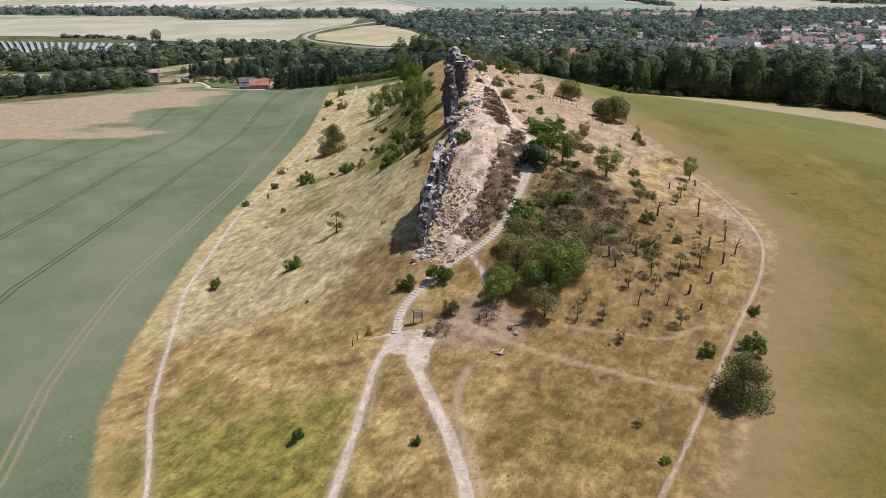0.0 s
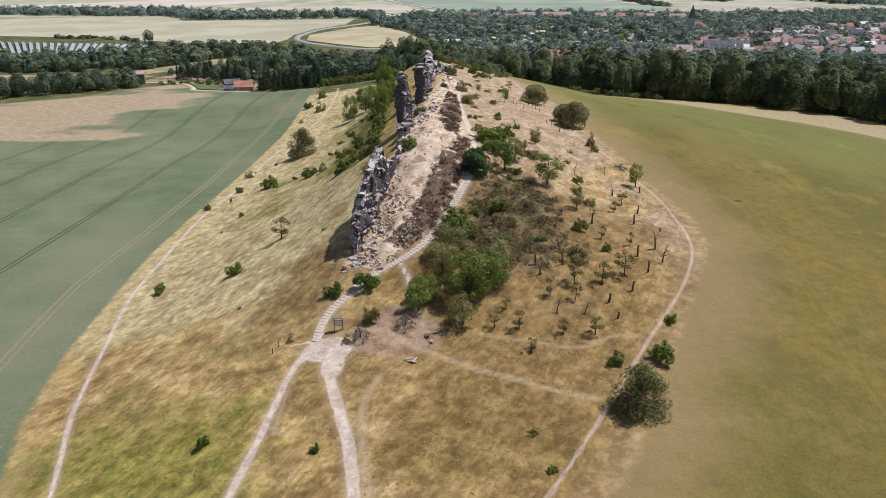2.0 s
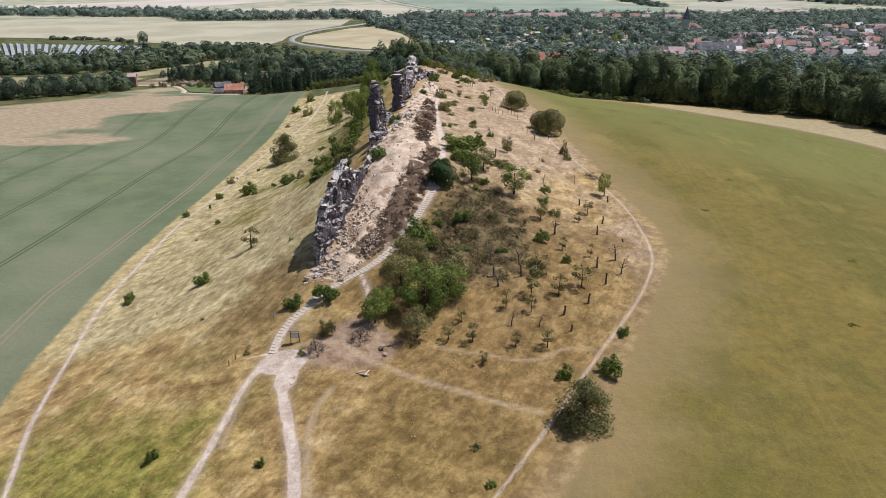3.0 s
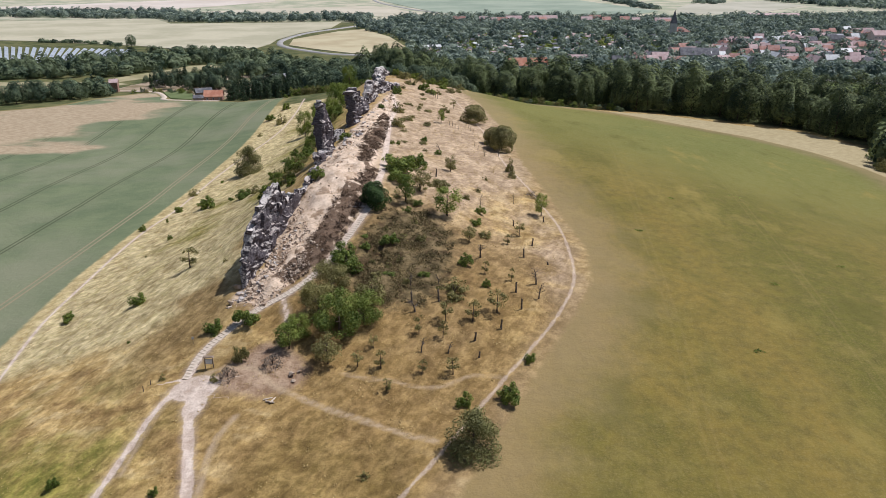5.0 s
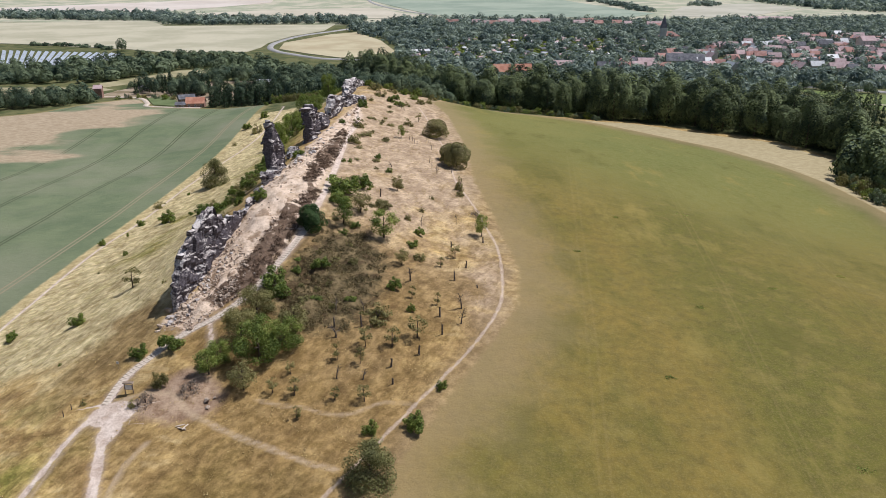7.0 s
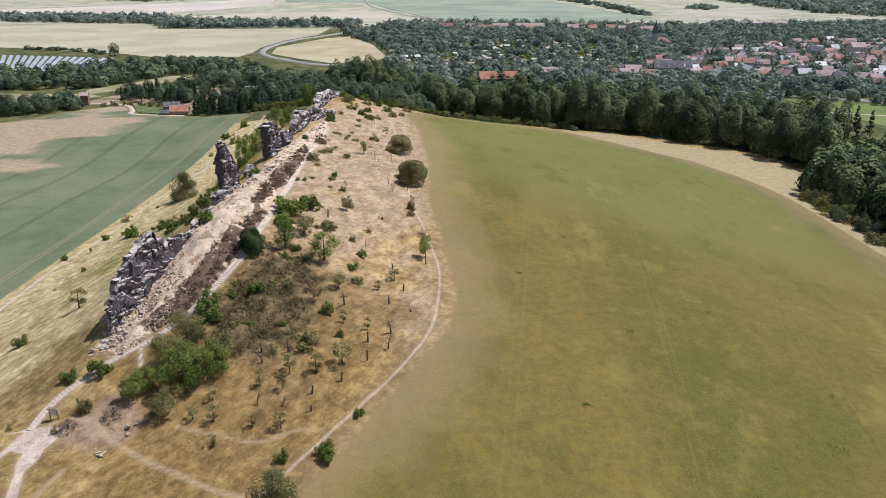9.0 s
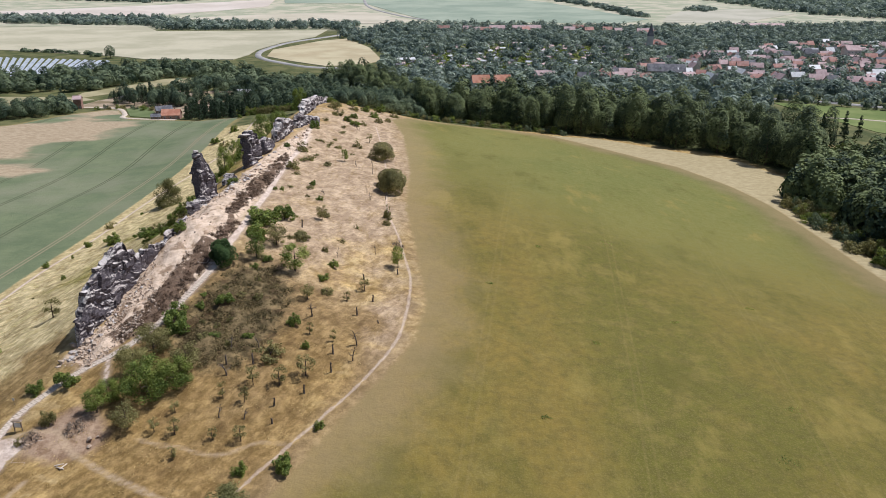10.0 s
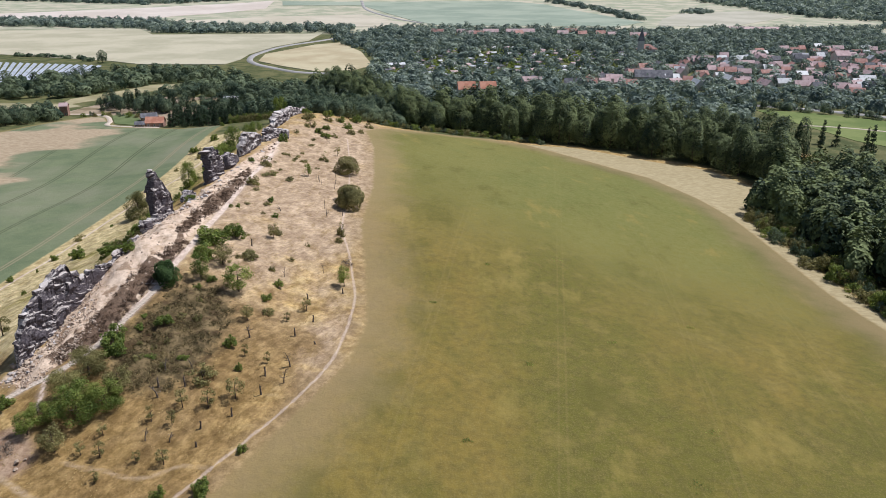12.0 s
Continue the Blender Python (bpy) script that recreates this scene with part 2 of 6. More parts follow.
    worn = ramp(nt, calc(nt, "ADD", trodden, calc(nt, "MULTIPLY", ruffle, 3.0)), 1.1, 0.0)
    colour = blend(nt, calc(nt, "MULTIPLY", worn, 0.2), colour, earth)
    tread_edge = calc(nt, "ADD", trodden, calc(nt, "ADD", calc(nt, "MULTIPLY", ruffle, 1.5), calc(nt, "MULTIPLY", calc(nt, "SUBTRACT", blade, 0.5), 0.7)))
    colour = blend(nt, calc(nt, "MULTIPLY", ramp(nt, tread_edge, 0.22, -0.22), 0.93), colour, earth)
    edge_line = calc(nt, "ADD", calc(nt, "ABSOLUTE", attribute(nt, "edge_path")), calc(nt, "MULTIPLY", ruffle, 1.4))
    edge_line = calc(nt, "MAXIMUM", edge_line, attribute(nt, "edge_near"))
    colour = blend(nt, calc(nt, "MULTIPLY", ramp(nt, edge_line, 0.5, 0.1), 0.5), colour, earth)
    faint = ramp(nt, calc(nt, "ADD", attribute(nt, "faint_path"), calc(nt, "MULTIPLY", ruffle, 1.0)), 0.7, -0.4)
    colour = blend(nt, calc(nt, "MULTIPLY", faint, 0.75), colour, (0.50, 0.38, 0.25))
    finish(nt, s, colour, calc(nt, "ADD", tuft, calc(nt, "MULTIPLY", blade, 0.3)), 0.7, 0.5)
    return m


def make_rock_material(name, pale=0.0):
    m, nt, s = material(name, 0.9)
    geometry = node(nt, "ShaderNodeNewGeometry")
    where = geometry.outputs["Position"]
    own = node(nt, "ShaderNodeObjectInfo").outputs["Random"]
    big, mid, fine = speckle(nt, 0.30, 4, 0.6, where), speckle(nt, 1.3, 5, 0.65, where, (1, 1, 2.6)), speckle(nt, 6.0, 4, 0.6, where)
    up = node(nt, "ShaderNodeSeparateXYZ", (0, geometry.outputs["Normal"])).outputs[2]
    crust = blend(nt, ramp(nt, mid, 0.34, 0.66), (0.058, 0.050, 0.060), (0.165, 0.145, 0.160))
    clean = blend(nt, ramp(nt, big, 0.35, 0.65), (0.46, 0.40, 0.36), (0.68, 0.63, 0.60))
    # Besides real crust, slope pales tops and darkens sides: sun and shade as colour.
    wear_and_lit_tops = calc(nt, "ADD", calc(nt, "MULTIPLY", up, 0.34), calc(nt, "ADD", calc(nt, "MULTIPLY", mid, 0.8), calc(nt, "ADD", calc(nt, "MULTIPLY", big, 0.95), calc(nt, "MULTIPLY", own, 0.12))))
    colour = blend(nt, ramp(nt, wear_and_lit_tops, 1.12 - pale, 1.32 - pale), crust, clean)
    colour = blend(nt, calc(nt, "MULTIPLY", ramp(nt, fine, 0.45, 0.7), 0.5), colour, (0.10, 0.085, 0.08))
    finish(nt, s, colour, calc(nt, "ADD", mid, calc(nt, "MULTIPLY", fine, 0.4)), 0.7, 0.25)
    return m


GROUND = make_ground_material()
ROCK, CREST_ROCK, PALE_ROCK = make_rock_material("weathered_lit_top_sandstone", 0.08), make_rock_material("bleached_lit_top_sandstone", 0.2), make_rock_material("broken_sandstone", 0.45)
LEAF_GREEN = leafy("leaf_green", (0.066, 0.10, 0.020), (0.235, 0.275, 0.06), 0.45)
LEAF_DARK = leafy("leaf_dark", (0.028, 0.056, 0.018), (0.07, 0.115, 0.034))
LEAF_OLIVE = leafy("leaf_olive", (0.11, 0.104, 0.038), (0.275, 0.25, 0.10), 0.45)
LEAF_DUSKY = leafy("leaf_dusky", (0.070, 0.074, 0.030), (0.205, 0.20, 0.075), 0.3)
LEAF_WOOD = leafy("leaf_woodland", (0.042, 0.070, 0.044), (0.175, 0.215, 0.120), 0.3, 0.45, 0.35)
# Far woods: bluer, paler leaves, with distance haze put into the colour.
LEAF_HAZED = leafy("leaf_hazed", (0.078, 0.112, 0.100), (0.245, 0.29, 0.235), 0.45, 0.4, 0.35)
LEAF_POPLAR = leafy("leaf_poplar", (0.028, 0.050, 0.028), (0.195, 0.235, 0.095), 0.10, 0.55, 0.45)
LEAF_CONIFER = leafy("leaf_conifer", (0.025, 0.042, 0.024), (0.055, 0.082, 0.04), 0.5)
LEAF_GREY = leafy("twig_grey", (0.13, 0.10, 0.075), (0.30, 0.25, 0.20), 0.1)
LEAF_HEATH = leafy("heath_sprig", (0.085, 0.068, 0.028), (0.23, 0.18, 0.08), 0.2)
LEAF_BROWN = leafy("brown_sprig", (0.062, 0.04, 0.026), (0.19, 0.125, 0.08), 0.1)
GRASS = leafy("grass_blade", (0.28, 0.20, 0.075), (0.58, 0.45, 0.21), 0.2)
RUBBLE = simple("sandstone_rubble", (0.40, 0.30, 0.22), (0.66, 0.54, 0.43), 1.2, bump=0.4)
BARK = simple("bark", (0.075, 0.055, 0.042), (0.15, 0.115, 0.09), 2.0, bump=0.5)
DEAD_WOOD = simple("dead_wood", (0.085, 0.068, 0.056), (0.22, 0.185, 0.16), 2.0, bump=0.5)
PLANK = simple("planed_wood", (0.23, 0.17, 0.12), (0.36, 0.28, 0.21), 3.0)
STEP_STONE = simple("step_stone", (0.56, 0.46, 0.36), (0.74, 0.64, 0.53), 1.5)
PLASTER = simple("plaster", (0.62, 0.57, 0.50), (0.74, 0.71, 0.66), 0.2)
BRICK_RED = simple("brick_wall", (0.32, 0.18, 0.14), (0.42, 0.27, 0.215), 0.3)
# Red and pink tiles are lightened: distance haze is put into their colours.
TILE_RED = simple("roof_tile", (0.44, 0.23, 0.19), (0.56, 0.34, 0.29), 0.25, bump=0.3)
TILE_ORANGE = simple("new_roof_tile", (0.52, 0.23, 0.15), (0.64, 0.33, 0.23), 0.25, bump=0.3)
TILE_PINK = simple("hazed_pink_roof_tile", (0.52, 0.37, 0.36), (0.64, 0.49, 0.48), 0.25)
TILE_GREY = simple("slate", (0.13, 0.13, 0.145), (0.22, 0.22, 0.235), 0.3)
WHITE_ROOF = simple("pale_sheet_roof", (0.62, 0.63, 0.64), (0.74, 0.75, 0.75), 0.3, 0.5)
GLASS_DARK = simple("window_glass", (0.05, 0.06, 0.07), (0.09, 0.10, 0.11), 0.5, 0.2)
# Panel glass is pale because the reflected sky is put into its colour.
PANEL = simple("sky_toned_solar_glass", (0.44, 0.48, 0.53), (0.53, 0.57, 0.62), 0.08, 0.3)
STEEL = simple("galvanised_steel", (0.38, 0.39, 0.40), (0.48, 0.49, 0.50), 2.0, 0.5)
ASPHALT = simple("sun_bleached_asphalt", (0.34, 0.33, 0.31), (0.44, 0.42, 0.40), 0.05)
WHITE_PAINT = simple("white_paint", (0.72, 0.72, 0.70), (0.80, 0.80, 0.78), 1.0, 0.6)


# ---- the shape of the land ----
ACROSS = np.array([-110.0, -60, -27, -6, 10, 32, 57, 110, 180, 260])
ALONG = np.array([40.0, 100, 140, 180, 220, 300, 400, 500, 600])
SECTIONS = np.array([
    (10.5, 16, 16.5, 18.8, 21.3, 22.6, 21.5, 20.3, 18.1, 14.6),
    (8.9, 12.6, 19.1, 23.2, 24.6, 25.1, 25, 23.3, 20.7, 14.7),
    (7.5, 11.2, 20.9, 29, 32.7, 32.6, 30.1, 25.6, 20.3, 14.3),
    (5.7, 9.9, 21.5, 34.4, 43.2, 39, 31.5, 27, 18.8, 12.5),
    (4.4, 8.5, 20.4, 34.6, 42.2, 38.7, 33.9, 28.7, 17.3, 10.3),
    (2.2, 6, 17.1, 35.9, 41.9, 37, 32, 27.7, 17.9, 6.6),
    (-3.6, 5, 13.5, 32.9, 36.8, 31.8, 27.4, 16.5, 8.2, 3.2),
    (0.5, 7.2, 12.6, 16, 17, 14, 9, 4, 2, 2),
    (-5, -2, 1, 2, 2, 0, -3, -3, -3, -2),
])


def bend(knots, v):
    """Weights of the knots at each v, for a smooth curve through them."""
    v = np.clip(v, knots[0], knots[-1])
    n, r = len(knots), np.arange(len(v))
    i = np.clip(np.searchsorted(knots, v, side="right") - 1, 0, n - 2)
    h = knots[i + 1] - knots[i]
    t = (v - knots[i]) / h
    w = np.zeros((len(v), n))
    np.add.at(w, (r, i), 2 * t**3 - 3 * t**2 + 1)
    np.add.at(w, (r, i + 1), -2 * t**3 + 3 * t**2)
    for k, f in ((i, t**3 - 2 * t**2 + t), (i + 1, t**3 - t**2)):
        a, b = np.clip(k - 1, 0, n - 1), np.clip(k + 1, 0, n - 1)
        s = f * h / (knots[b] - knots[a])
        np.add.at(w, (r, b), s)
        np.add.at(w, (r, a), -s)
    return w


def step(a, b, v):
    t = np.clip((v - a) / (b - a), 0, 1)
    return t * t * (3 - 2 * t)


def land(x, y):
    """Heights of the land at arrays of x and y."""
    x, y = np.atleast_1d(np.asarray(x, float)), np.atleast_1d(np.asarray(y, float))
    hill = ((bend(ALONG, y) @ SECTIONS) * bend(ACROSS, x)).sum(1)
    valley = -5 + 5 * step(-300, 300, x) + 60 * step(1500, 4500, y)
    k = np.maximum.reduce([step(-110, -420, x), step(260, 420, x), step(520, 640, y)])
    return hill * (1 - k) + valley * k


def floor_at(x, y):
    return float(land(x, y)[0])


def smooth_line(points, pace):
    """Points about every pace metres on a smooth line through the given ones."""
    p = np.array(points, float)
    s = np.concatenate([[0], np.cumsum(np.linalg.norm(np.diff(p[:, :2], axis=0), axis=1))])
    return bend(s, np.linspace(0, s[-1], max(2, int(s[-1] / pace) + 1))) @ p


def line_distance(x, y, points):
    """The distance of each (x, y) from a line."""
    best = np.full(len(x), 1e9)
    for (ax, ay), (bx, by) in zip(points[:-1], points[1:]):
        dx, dy = bx - ax, by - ay
        t = np.clip(((x - ax) * dx + (y - ay) * dy) / (dx * dx + dy * dy + 1e-9), 0, 1)
        best = np.minimum(best, np.hypot(x - ax - t * dx, y - ay - t * dy))
    return best


def side_distance(x, y, points):
    """The distance from a line, negative on its left; positive all round beyond its ends."""
    best, signed = np.full(len(x), 1e9), np.full(len(x), 1e9)
    last = len(points) - 2
    for i, ((ax, ay), (bx, by)) in enumerate(zip(points[:-1], points[1:])):
        dx, dy = bx - ax, by - ay
        raw = ((x - ax) * dx + (y - ay) * dy) / (dx * dx + dy * dy + 1e-9)
        t = np.clip(raw, 0, 1)
        d = np.hypot(x - ax - t * dx, y - ay - t * dy)
        left = (dx * (y - ay) - dy * (x - ax) > 0) & ~((i == 0) & (raw < 0)) & ~((i == last) & (raw > 1))
        signed = np.where(d < best, np.where(left, -d, d), signed)
        best = np.minimum(best, d)
    return signed


def inside(x, y, points):
    odd = np.zeros(len(x), bool)
    for (ax, ay), (bx, by) in zip(points, [*points[1:], points[0]]):
        if ay != by:
            odd ^= ((ay > y) != (by > y)) & (x < (bx - ax) * (y - ay) / (by - ay) + ax)
    return odd


def border(x, y, points):
    """The distance from an area's border, negative inside it."""
    d = line_distance(x, y, [*points, points[0]])
    return np.where(inside(x, y, points), -d, d)


GREEN_FIELD = [(-42, 60), (-48, 81), (-56, 102), (-62, 128), (-66, 162), (-69, 193), (-69.5, 224), (-69, 260), (-68.5, 306), (-69, 368), (-74, 474), (-78, 530),
               (-123, 533), (-163, 536), (-173, 552), (-200, 600), (-221, 568), (-237, 516), (-420, 430), (-900, 300), (-900, -300), (-30, -300)]
RIPE = [(-150, 528), (-168, 437), (-180, 412), (-230, 390), (-420, 330), (-700, 300), (-700, 420), (-237, 520), (-200, 602), (-172, 552)]
MEADOW = [(20, -300), (28, 55), (34.5, 71), (41.5, 84), (48.3, 98), (55, 112.5), (64, 129.5), (69, 142), (71.5, 160), (70.5, 174), (68, 192), (66, 204), (62.5, 228), (61, 280),
          (54, 345), (45, 388), (72, 480), (111, 482), (139, 466), (171, 418), (198, 379), (209, 335), (214, 300), (217, 255), (219, 219), (222, 195), (230, 120), (250, -300)]
STUBBLE = [(139, 467), (171, 419), (198, 380), (209, 335), (214, 300), (217, 255), (219, 219), (222, 195), (230, 120), (250, -300), (262, -300), (240, 120), (228, 200), (226, 240), (221, 300), (256, 372), (241, 415), (212, 431), (172, 464)]
SAND = [(-6, 135), (-1, 146), (-2, 155), (0, 168), (2, 176), (1, 204), (6, 232), (11, 282), (14, 316), (19, 300), (19, 232), (19.5, 203), (20, 177), (17, 158), (11, 142), (5, 135), (0, 130)]
BRUSH_STRIP = [(18, 186), (13, 172), (9.5, 158), (5.5, 146), (2.5, 141), (7, 136.5), (13, 144.5), (16.5, 155), (18.5, 168), (21, 184)]
BRUSH_BANK = [(15, 266), (12, 221), (14, 192), (17, 186), (19, 221), (18, 259)]
HEATH = [(24, 165), (19, 152), (15, 141), (17, 134), (24, 128), (33, 128), (39, 138), (40, 158), (33, 168)]

BARE = [(-3, 109.5), (0, 114.5), (5, 119), (10, 117), (14, 111), (13, 106), (6, 104), (0, 106)]
FIELD_PATH = [(-38, 70), (-39.4, 79), (-43, 90), (-47.2, 101.5), (-51, 116), (-53.5, 127), (-59, 150), (-61.2, 162.5), (-63, 185), (-65, 213), (-65.2, 235), (-63.3, 257), (-63, 303),
              (-61.3, 336), (-56.3, 375), (-54, 410), (-54.6, 458), (-58, 500)]
TRACK_WEST = [(-8.8, 108.5), (-10.6, 103.8), (-11.5, 96.7), (-12.2, 89), (-13, 82), (-14, 74), (-16, 60)]
TRACK_EAST = [(-6, 108), (-4.3, 101), (-2, 93.5), (0.5, 85.5), (2, 78.6), (3, 72.4), (4, 58)]
STAIRS = [(-7.9, 110.5), (-7.8, 112), (-7.5, 116), (-6.3, 120), (-4, 123.6), (-1.5, 127.2), (1.7, 130.2), (5.6, 133), (8.7, 136.1), (12.2, 141.7), (15, 148.7), (17.5, 156.2), (19.7, 163.3)]
RIDGE_PATH = [(19.8, 163.5), (20, 168), (21.2, 182), (20.5, 206), (19.2, 232), (18.3, 259), (18.8, 282), (16, 304), (15, 330)]
EDGE_PATH = [(22, 64), (26, 71), (31, 79), (36, 87.5), (41, 96), (47.7, 107.5), (53.8, 117), (60.5, 129), (65.4, 142), (67, 156), (67, 176), (64.5, 190), (61.6, 204), (57, 222), (54, 255), (49, 298), (40, 355)]
BRANCH = [(-5, 111.5), (-1.3, 112.6), (4.4, 111.6), (8.8, 106.6), (15.7, 102.4), (23, 98.5), (30.7, 94.8), (36.7, 92.6)]
HALF_TRODDEN = [(20, 109.4), (29, 107.3), (36.2, 105.8), (42.6, 109), (47.3, 109)]
SHORTCUT = [(5.5, 132), (6.3, 129), (7.2, 126.5), (7.8, 122.6)]
THIN_RUT = [(-9.8, 102), (-10.0, 98.7), (-10.3, 93.5), (-10.6, 88)]
OLD_RUT = [(4, 99.6), (2.2, 94.2), (2.6, 85.5), (5, 72)]
SOLID = ((FIELD_PATH, 0.28), (TRACK_WEST, 0.6), (TRACK_EAST, 0.75), (STAIRS, 0.85), (RIDGE_PATH, 0.75), (SHORTCUT, 0.4))
FAINT = ((BRANCH, 0.35), (HALF_TRODDEN, 0.15), (OLD_RUT, 0.35), (THIN_RUT, 0.12))


def spread(core, low, high, fine, coarse, reach):
    """Grid lines: fine steps in the core, coarse ones out to low and high, then growing ones."""
    lines = list(np.arange(core[0], core[1] + 0.01, fine))
    for end, limit, way in ((core[0], low, -1), (core[1], high, 1)):
        v, gap = end, coarse
        while abs(v) < reach and not (way < 0 and v < -reach):
            v += way * gap
            lines.append(v)
            if (v < low and way < 0) or (v > high and way > 0):
                gap = min(gap * 1.12, 160)
    return np.array(sorted(lines))


def mesh_of(name, verts, faces, mat, smooth=False):
    me = bpy.data.meshes.new(name)
    verts, faces = np.asarray(verts, np.float32), np.asarray(faces, np.int32)
    me.vertices.add(len(verts))
    me.vertices.foreach_set("co", verts.ravel())
    k = faces.shape[1]
    me.loops.add(faces.size)
    me.loops.foreach_set("vertex_index", faces.ravel())
    me.polygons.add(len(faces))
    me.polygons.foreach_set("loop_start", np.arange(0, faces.size, k, dtype=np.int32))
    me.polygons.foreach_set("use_smooth", np.full(len(faces), smooth))
    me.materials.append(mat)
    me.update(calc_edges=True)
    return me


def fractal(x, y, size, octaves=4, seed=0):
    """Smooth random relief, about -1 to 1, from sums of turned waves."""
    rng = np.random.default_rng(seed)
    z, amp = np.zeros_like(x), 1.0
    for _ in range(octaves):
        for _ in range(5):
            a, p = rng.uniform(0, 6.283, 2)
            k = 6.283 / size * rng.uniform(0.7, 1.4)
            z += amp * 0.3 * np.sin(k * (x * np.cos(a) + y * np.sin(a)) + p)
        size, amp = size * 0.5, amp * 0.55
    return z


def build_ground():
    xs = spread((-72, 76), -170, 270, 0.88, 3.5, 4600)
    ys = spread((62, 330), -60, 640, 0.88, 4.0, 4600)
    ys = ys[ys > -700]
    gx, gy = np.meshgrid(xs, ys)
    x, y = gx.ravel(), gy.ravel()
    z = land(x, y)
    sd = {"green_field": border(x, y, GREEN_FIELD), "meadow": border(x, y, MEADOW), "stubble": border(x, y, STUBBLE), "ripe": border(x, y, RIPE), "sand": border(x, y, SAND),
          "brush": np.minimum(border(x, y, BRUSH_STRIP), border(x, y, BRUSH_BANK)), "heath": border(x, y, HEATH), "bare": border(x, y, BARE)}
    sd["path"] = np.minimum.reduce([line_distance(x, y, smooth_line(p, 1.5)[:, :2]) - w for p, w in SOLID] + [np.hypot((x + 5.4) * 0.75, y - 108.0) - 3.3, np.hypot(x + 4.0, (y - 103.5) * 0.5) - 1.9])
    for key, points in (("field_path", FIELD_PATH), ("edge_path", EDGE_PATH), ("track_west", TRACK_WEST), ("track_east", TRACK_EAST), ("stair_path", STAIRS), ("ridge_path", RIDGE_PATH)):
        sd[key] = side_distance(x, y, smooth_line(points, 2.0)[:, :2])
    sd["edge_near"] = line_distance(x, y, smooth_line(EDGE_PATH, 2.0)[:, :2]) - 3.0
    sd["faint_path"] = np.minimum.reduce([line_distance(x, y, smooth_line(p, 2.0)[:, :2]) - w for p, w in FAINT])
    near = (x > -300) & (x < 320) & (y < 480)
    sd["hill"] = np.where(near, -20.0, np.maximum(np.maximum(-300 - x, x - 320), y - 480))
    for wood in ((242, 60), (236, 205), (232, 240), (225, 310), (262, 378), (340, 420), (340, 60)), ((60, 508), (111, 510), (141, 484), (174, 477), (214, 446), (245, 428), (262, 385), (320, 420), (205, 560), (60, 570)):
        sd["hill"] = np.maximum(sd["hill"], (4 - border(x, y, list(wood))).clip(-20, 20))
    sd["fresh"] = step(110, 330, y) - 0.35 * step(150, 70, x)
    sd["dark_edge"] = step(24, 2, sd["stubble"]) - 0.6 * step(380, 460, y)
    sd["swath"] = x - 0.12 * y
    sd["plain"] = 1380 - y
    sd["lane"] = x + 80 - np.interp(y, [60, 87, 115, 139, 170, 276, 372, 453], [19, 16, 8, 4, 0, 1, -2, -5])
    sd["lush"] = np.maximum.reduce([1.3 - np.hypot((x + 30) / 28, (y - 84) / 24), 1.15 - np.hypot((x + 15) / 17, (y - 255) / 85), 0.55 - np.hypot((x + 45) / 25, (y - 410) / 90), 0.62 - np.hypot((x + 42) / 30, (y - 225) / 120), 0.75 - np.hypot((x + 26) / 34, (y - 330) / 120), 1.2 - np.hypot((x + 11) / 15, (y - 270) / 85),
                                    0.5 - np.hypot((x + 11) / 5, (y - 115) / 6), 0.75 - np.hypot((x + 36) / 16, (y - 243) / 9), 0.62 - np.hypot((x + 34) / 34, (y - 96) / 60), 1.05 - np.hypot((x - 19) / 24, (y - 83) / 20)]).clip(-0.5, 1)
    sd["west"] = np.minimum(step(-2, -14, x), step(112, 150, y)) - 0.15 * step(-30, -55, x)
    sd["pale"] = np.maximum(1.15 - np.hypot((x - 38) / 32, (y - 290) / 170), 0.75 - np.hypot((x - 62) / 12, (y - 150) / 45)).clip(-0.6, 1)
    sd["tawny"] = np.maximum.reduce([1.3 - np.hypot((x - 30) / 38, (y - 122) / 50), 1.05 - np.hypot((x + 13) / 14, (y - 134) / 22), 0.6 - np.hypot((x + 11) / 5, (y - 162) / 14), 1.05 - np.hypot((x - 20) / 36, (y - 86) / 34)]).clip(-0.6, 1)
    rough_land = step(0, 4, np.minimum(sd["green_field"], sd["meadow"])) * step(0.2, 1.5, sd["path"]) * step(40, 90, 90 - np.maximum(np.abs(x) - 60, 0))
    z = z + rough_land * (0.16 * fractal(x, y, 9.0, 4, 3) + 0.10 * fractal(x, y, 2.6, 2, 4)) * (1 + 1.6 * step(1, -1, np.minimum(sd["sand"], sd["heath"])))
    z = z - 0.10 * step(0.3, -0.3, sd["path"])
    nx, ny = len(xs), len(ys)
    i = (np.arange(ny - 1)[:, None] * nx + np.arange(nx - 1)[None, :]).ravel()
    me = mesh_of("ground", np.stack([x, y, z], 1), np.stack([i, i + 1, i + nx + 1, i + nx], 1), GROUND, True)
    for key, value in sd.items():
        me.attributes.new(key, "FLOAT", "POINT").data.foreach_set("value", value.astype(np.float32))
    return tagged(new("ground", me), "dry grassy hill between a green cereal field and a mown meadow", "ground", kind="structure")


build_ground()


# ---- makers of meshes ----
def thing(name, x, y, label, category, group="", sink=0.0, z=None):
    """An empty at a thing's foot, to hold its parts."""
    ob = new(name)
    ob.location = (x, y, (floor_at(x, y) if z is None else z) - sink)
    return tagged(ob, label, category, group)


def part(name, me, parent, label=""):
    ob = new(name, me)
    ob.parent = parent
    return tagged(ob, label)


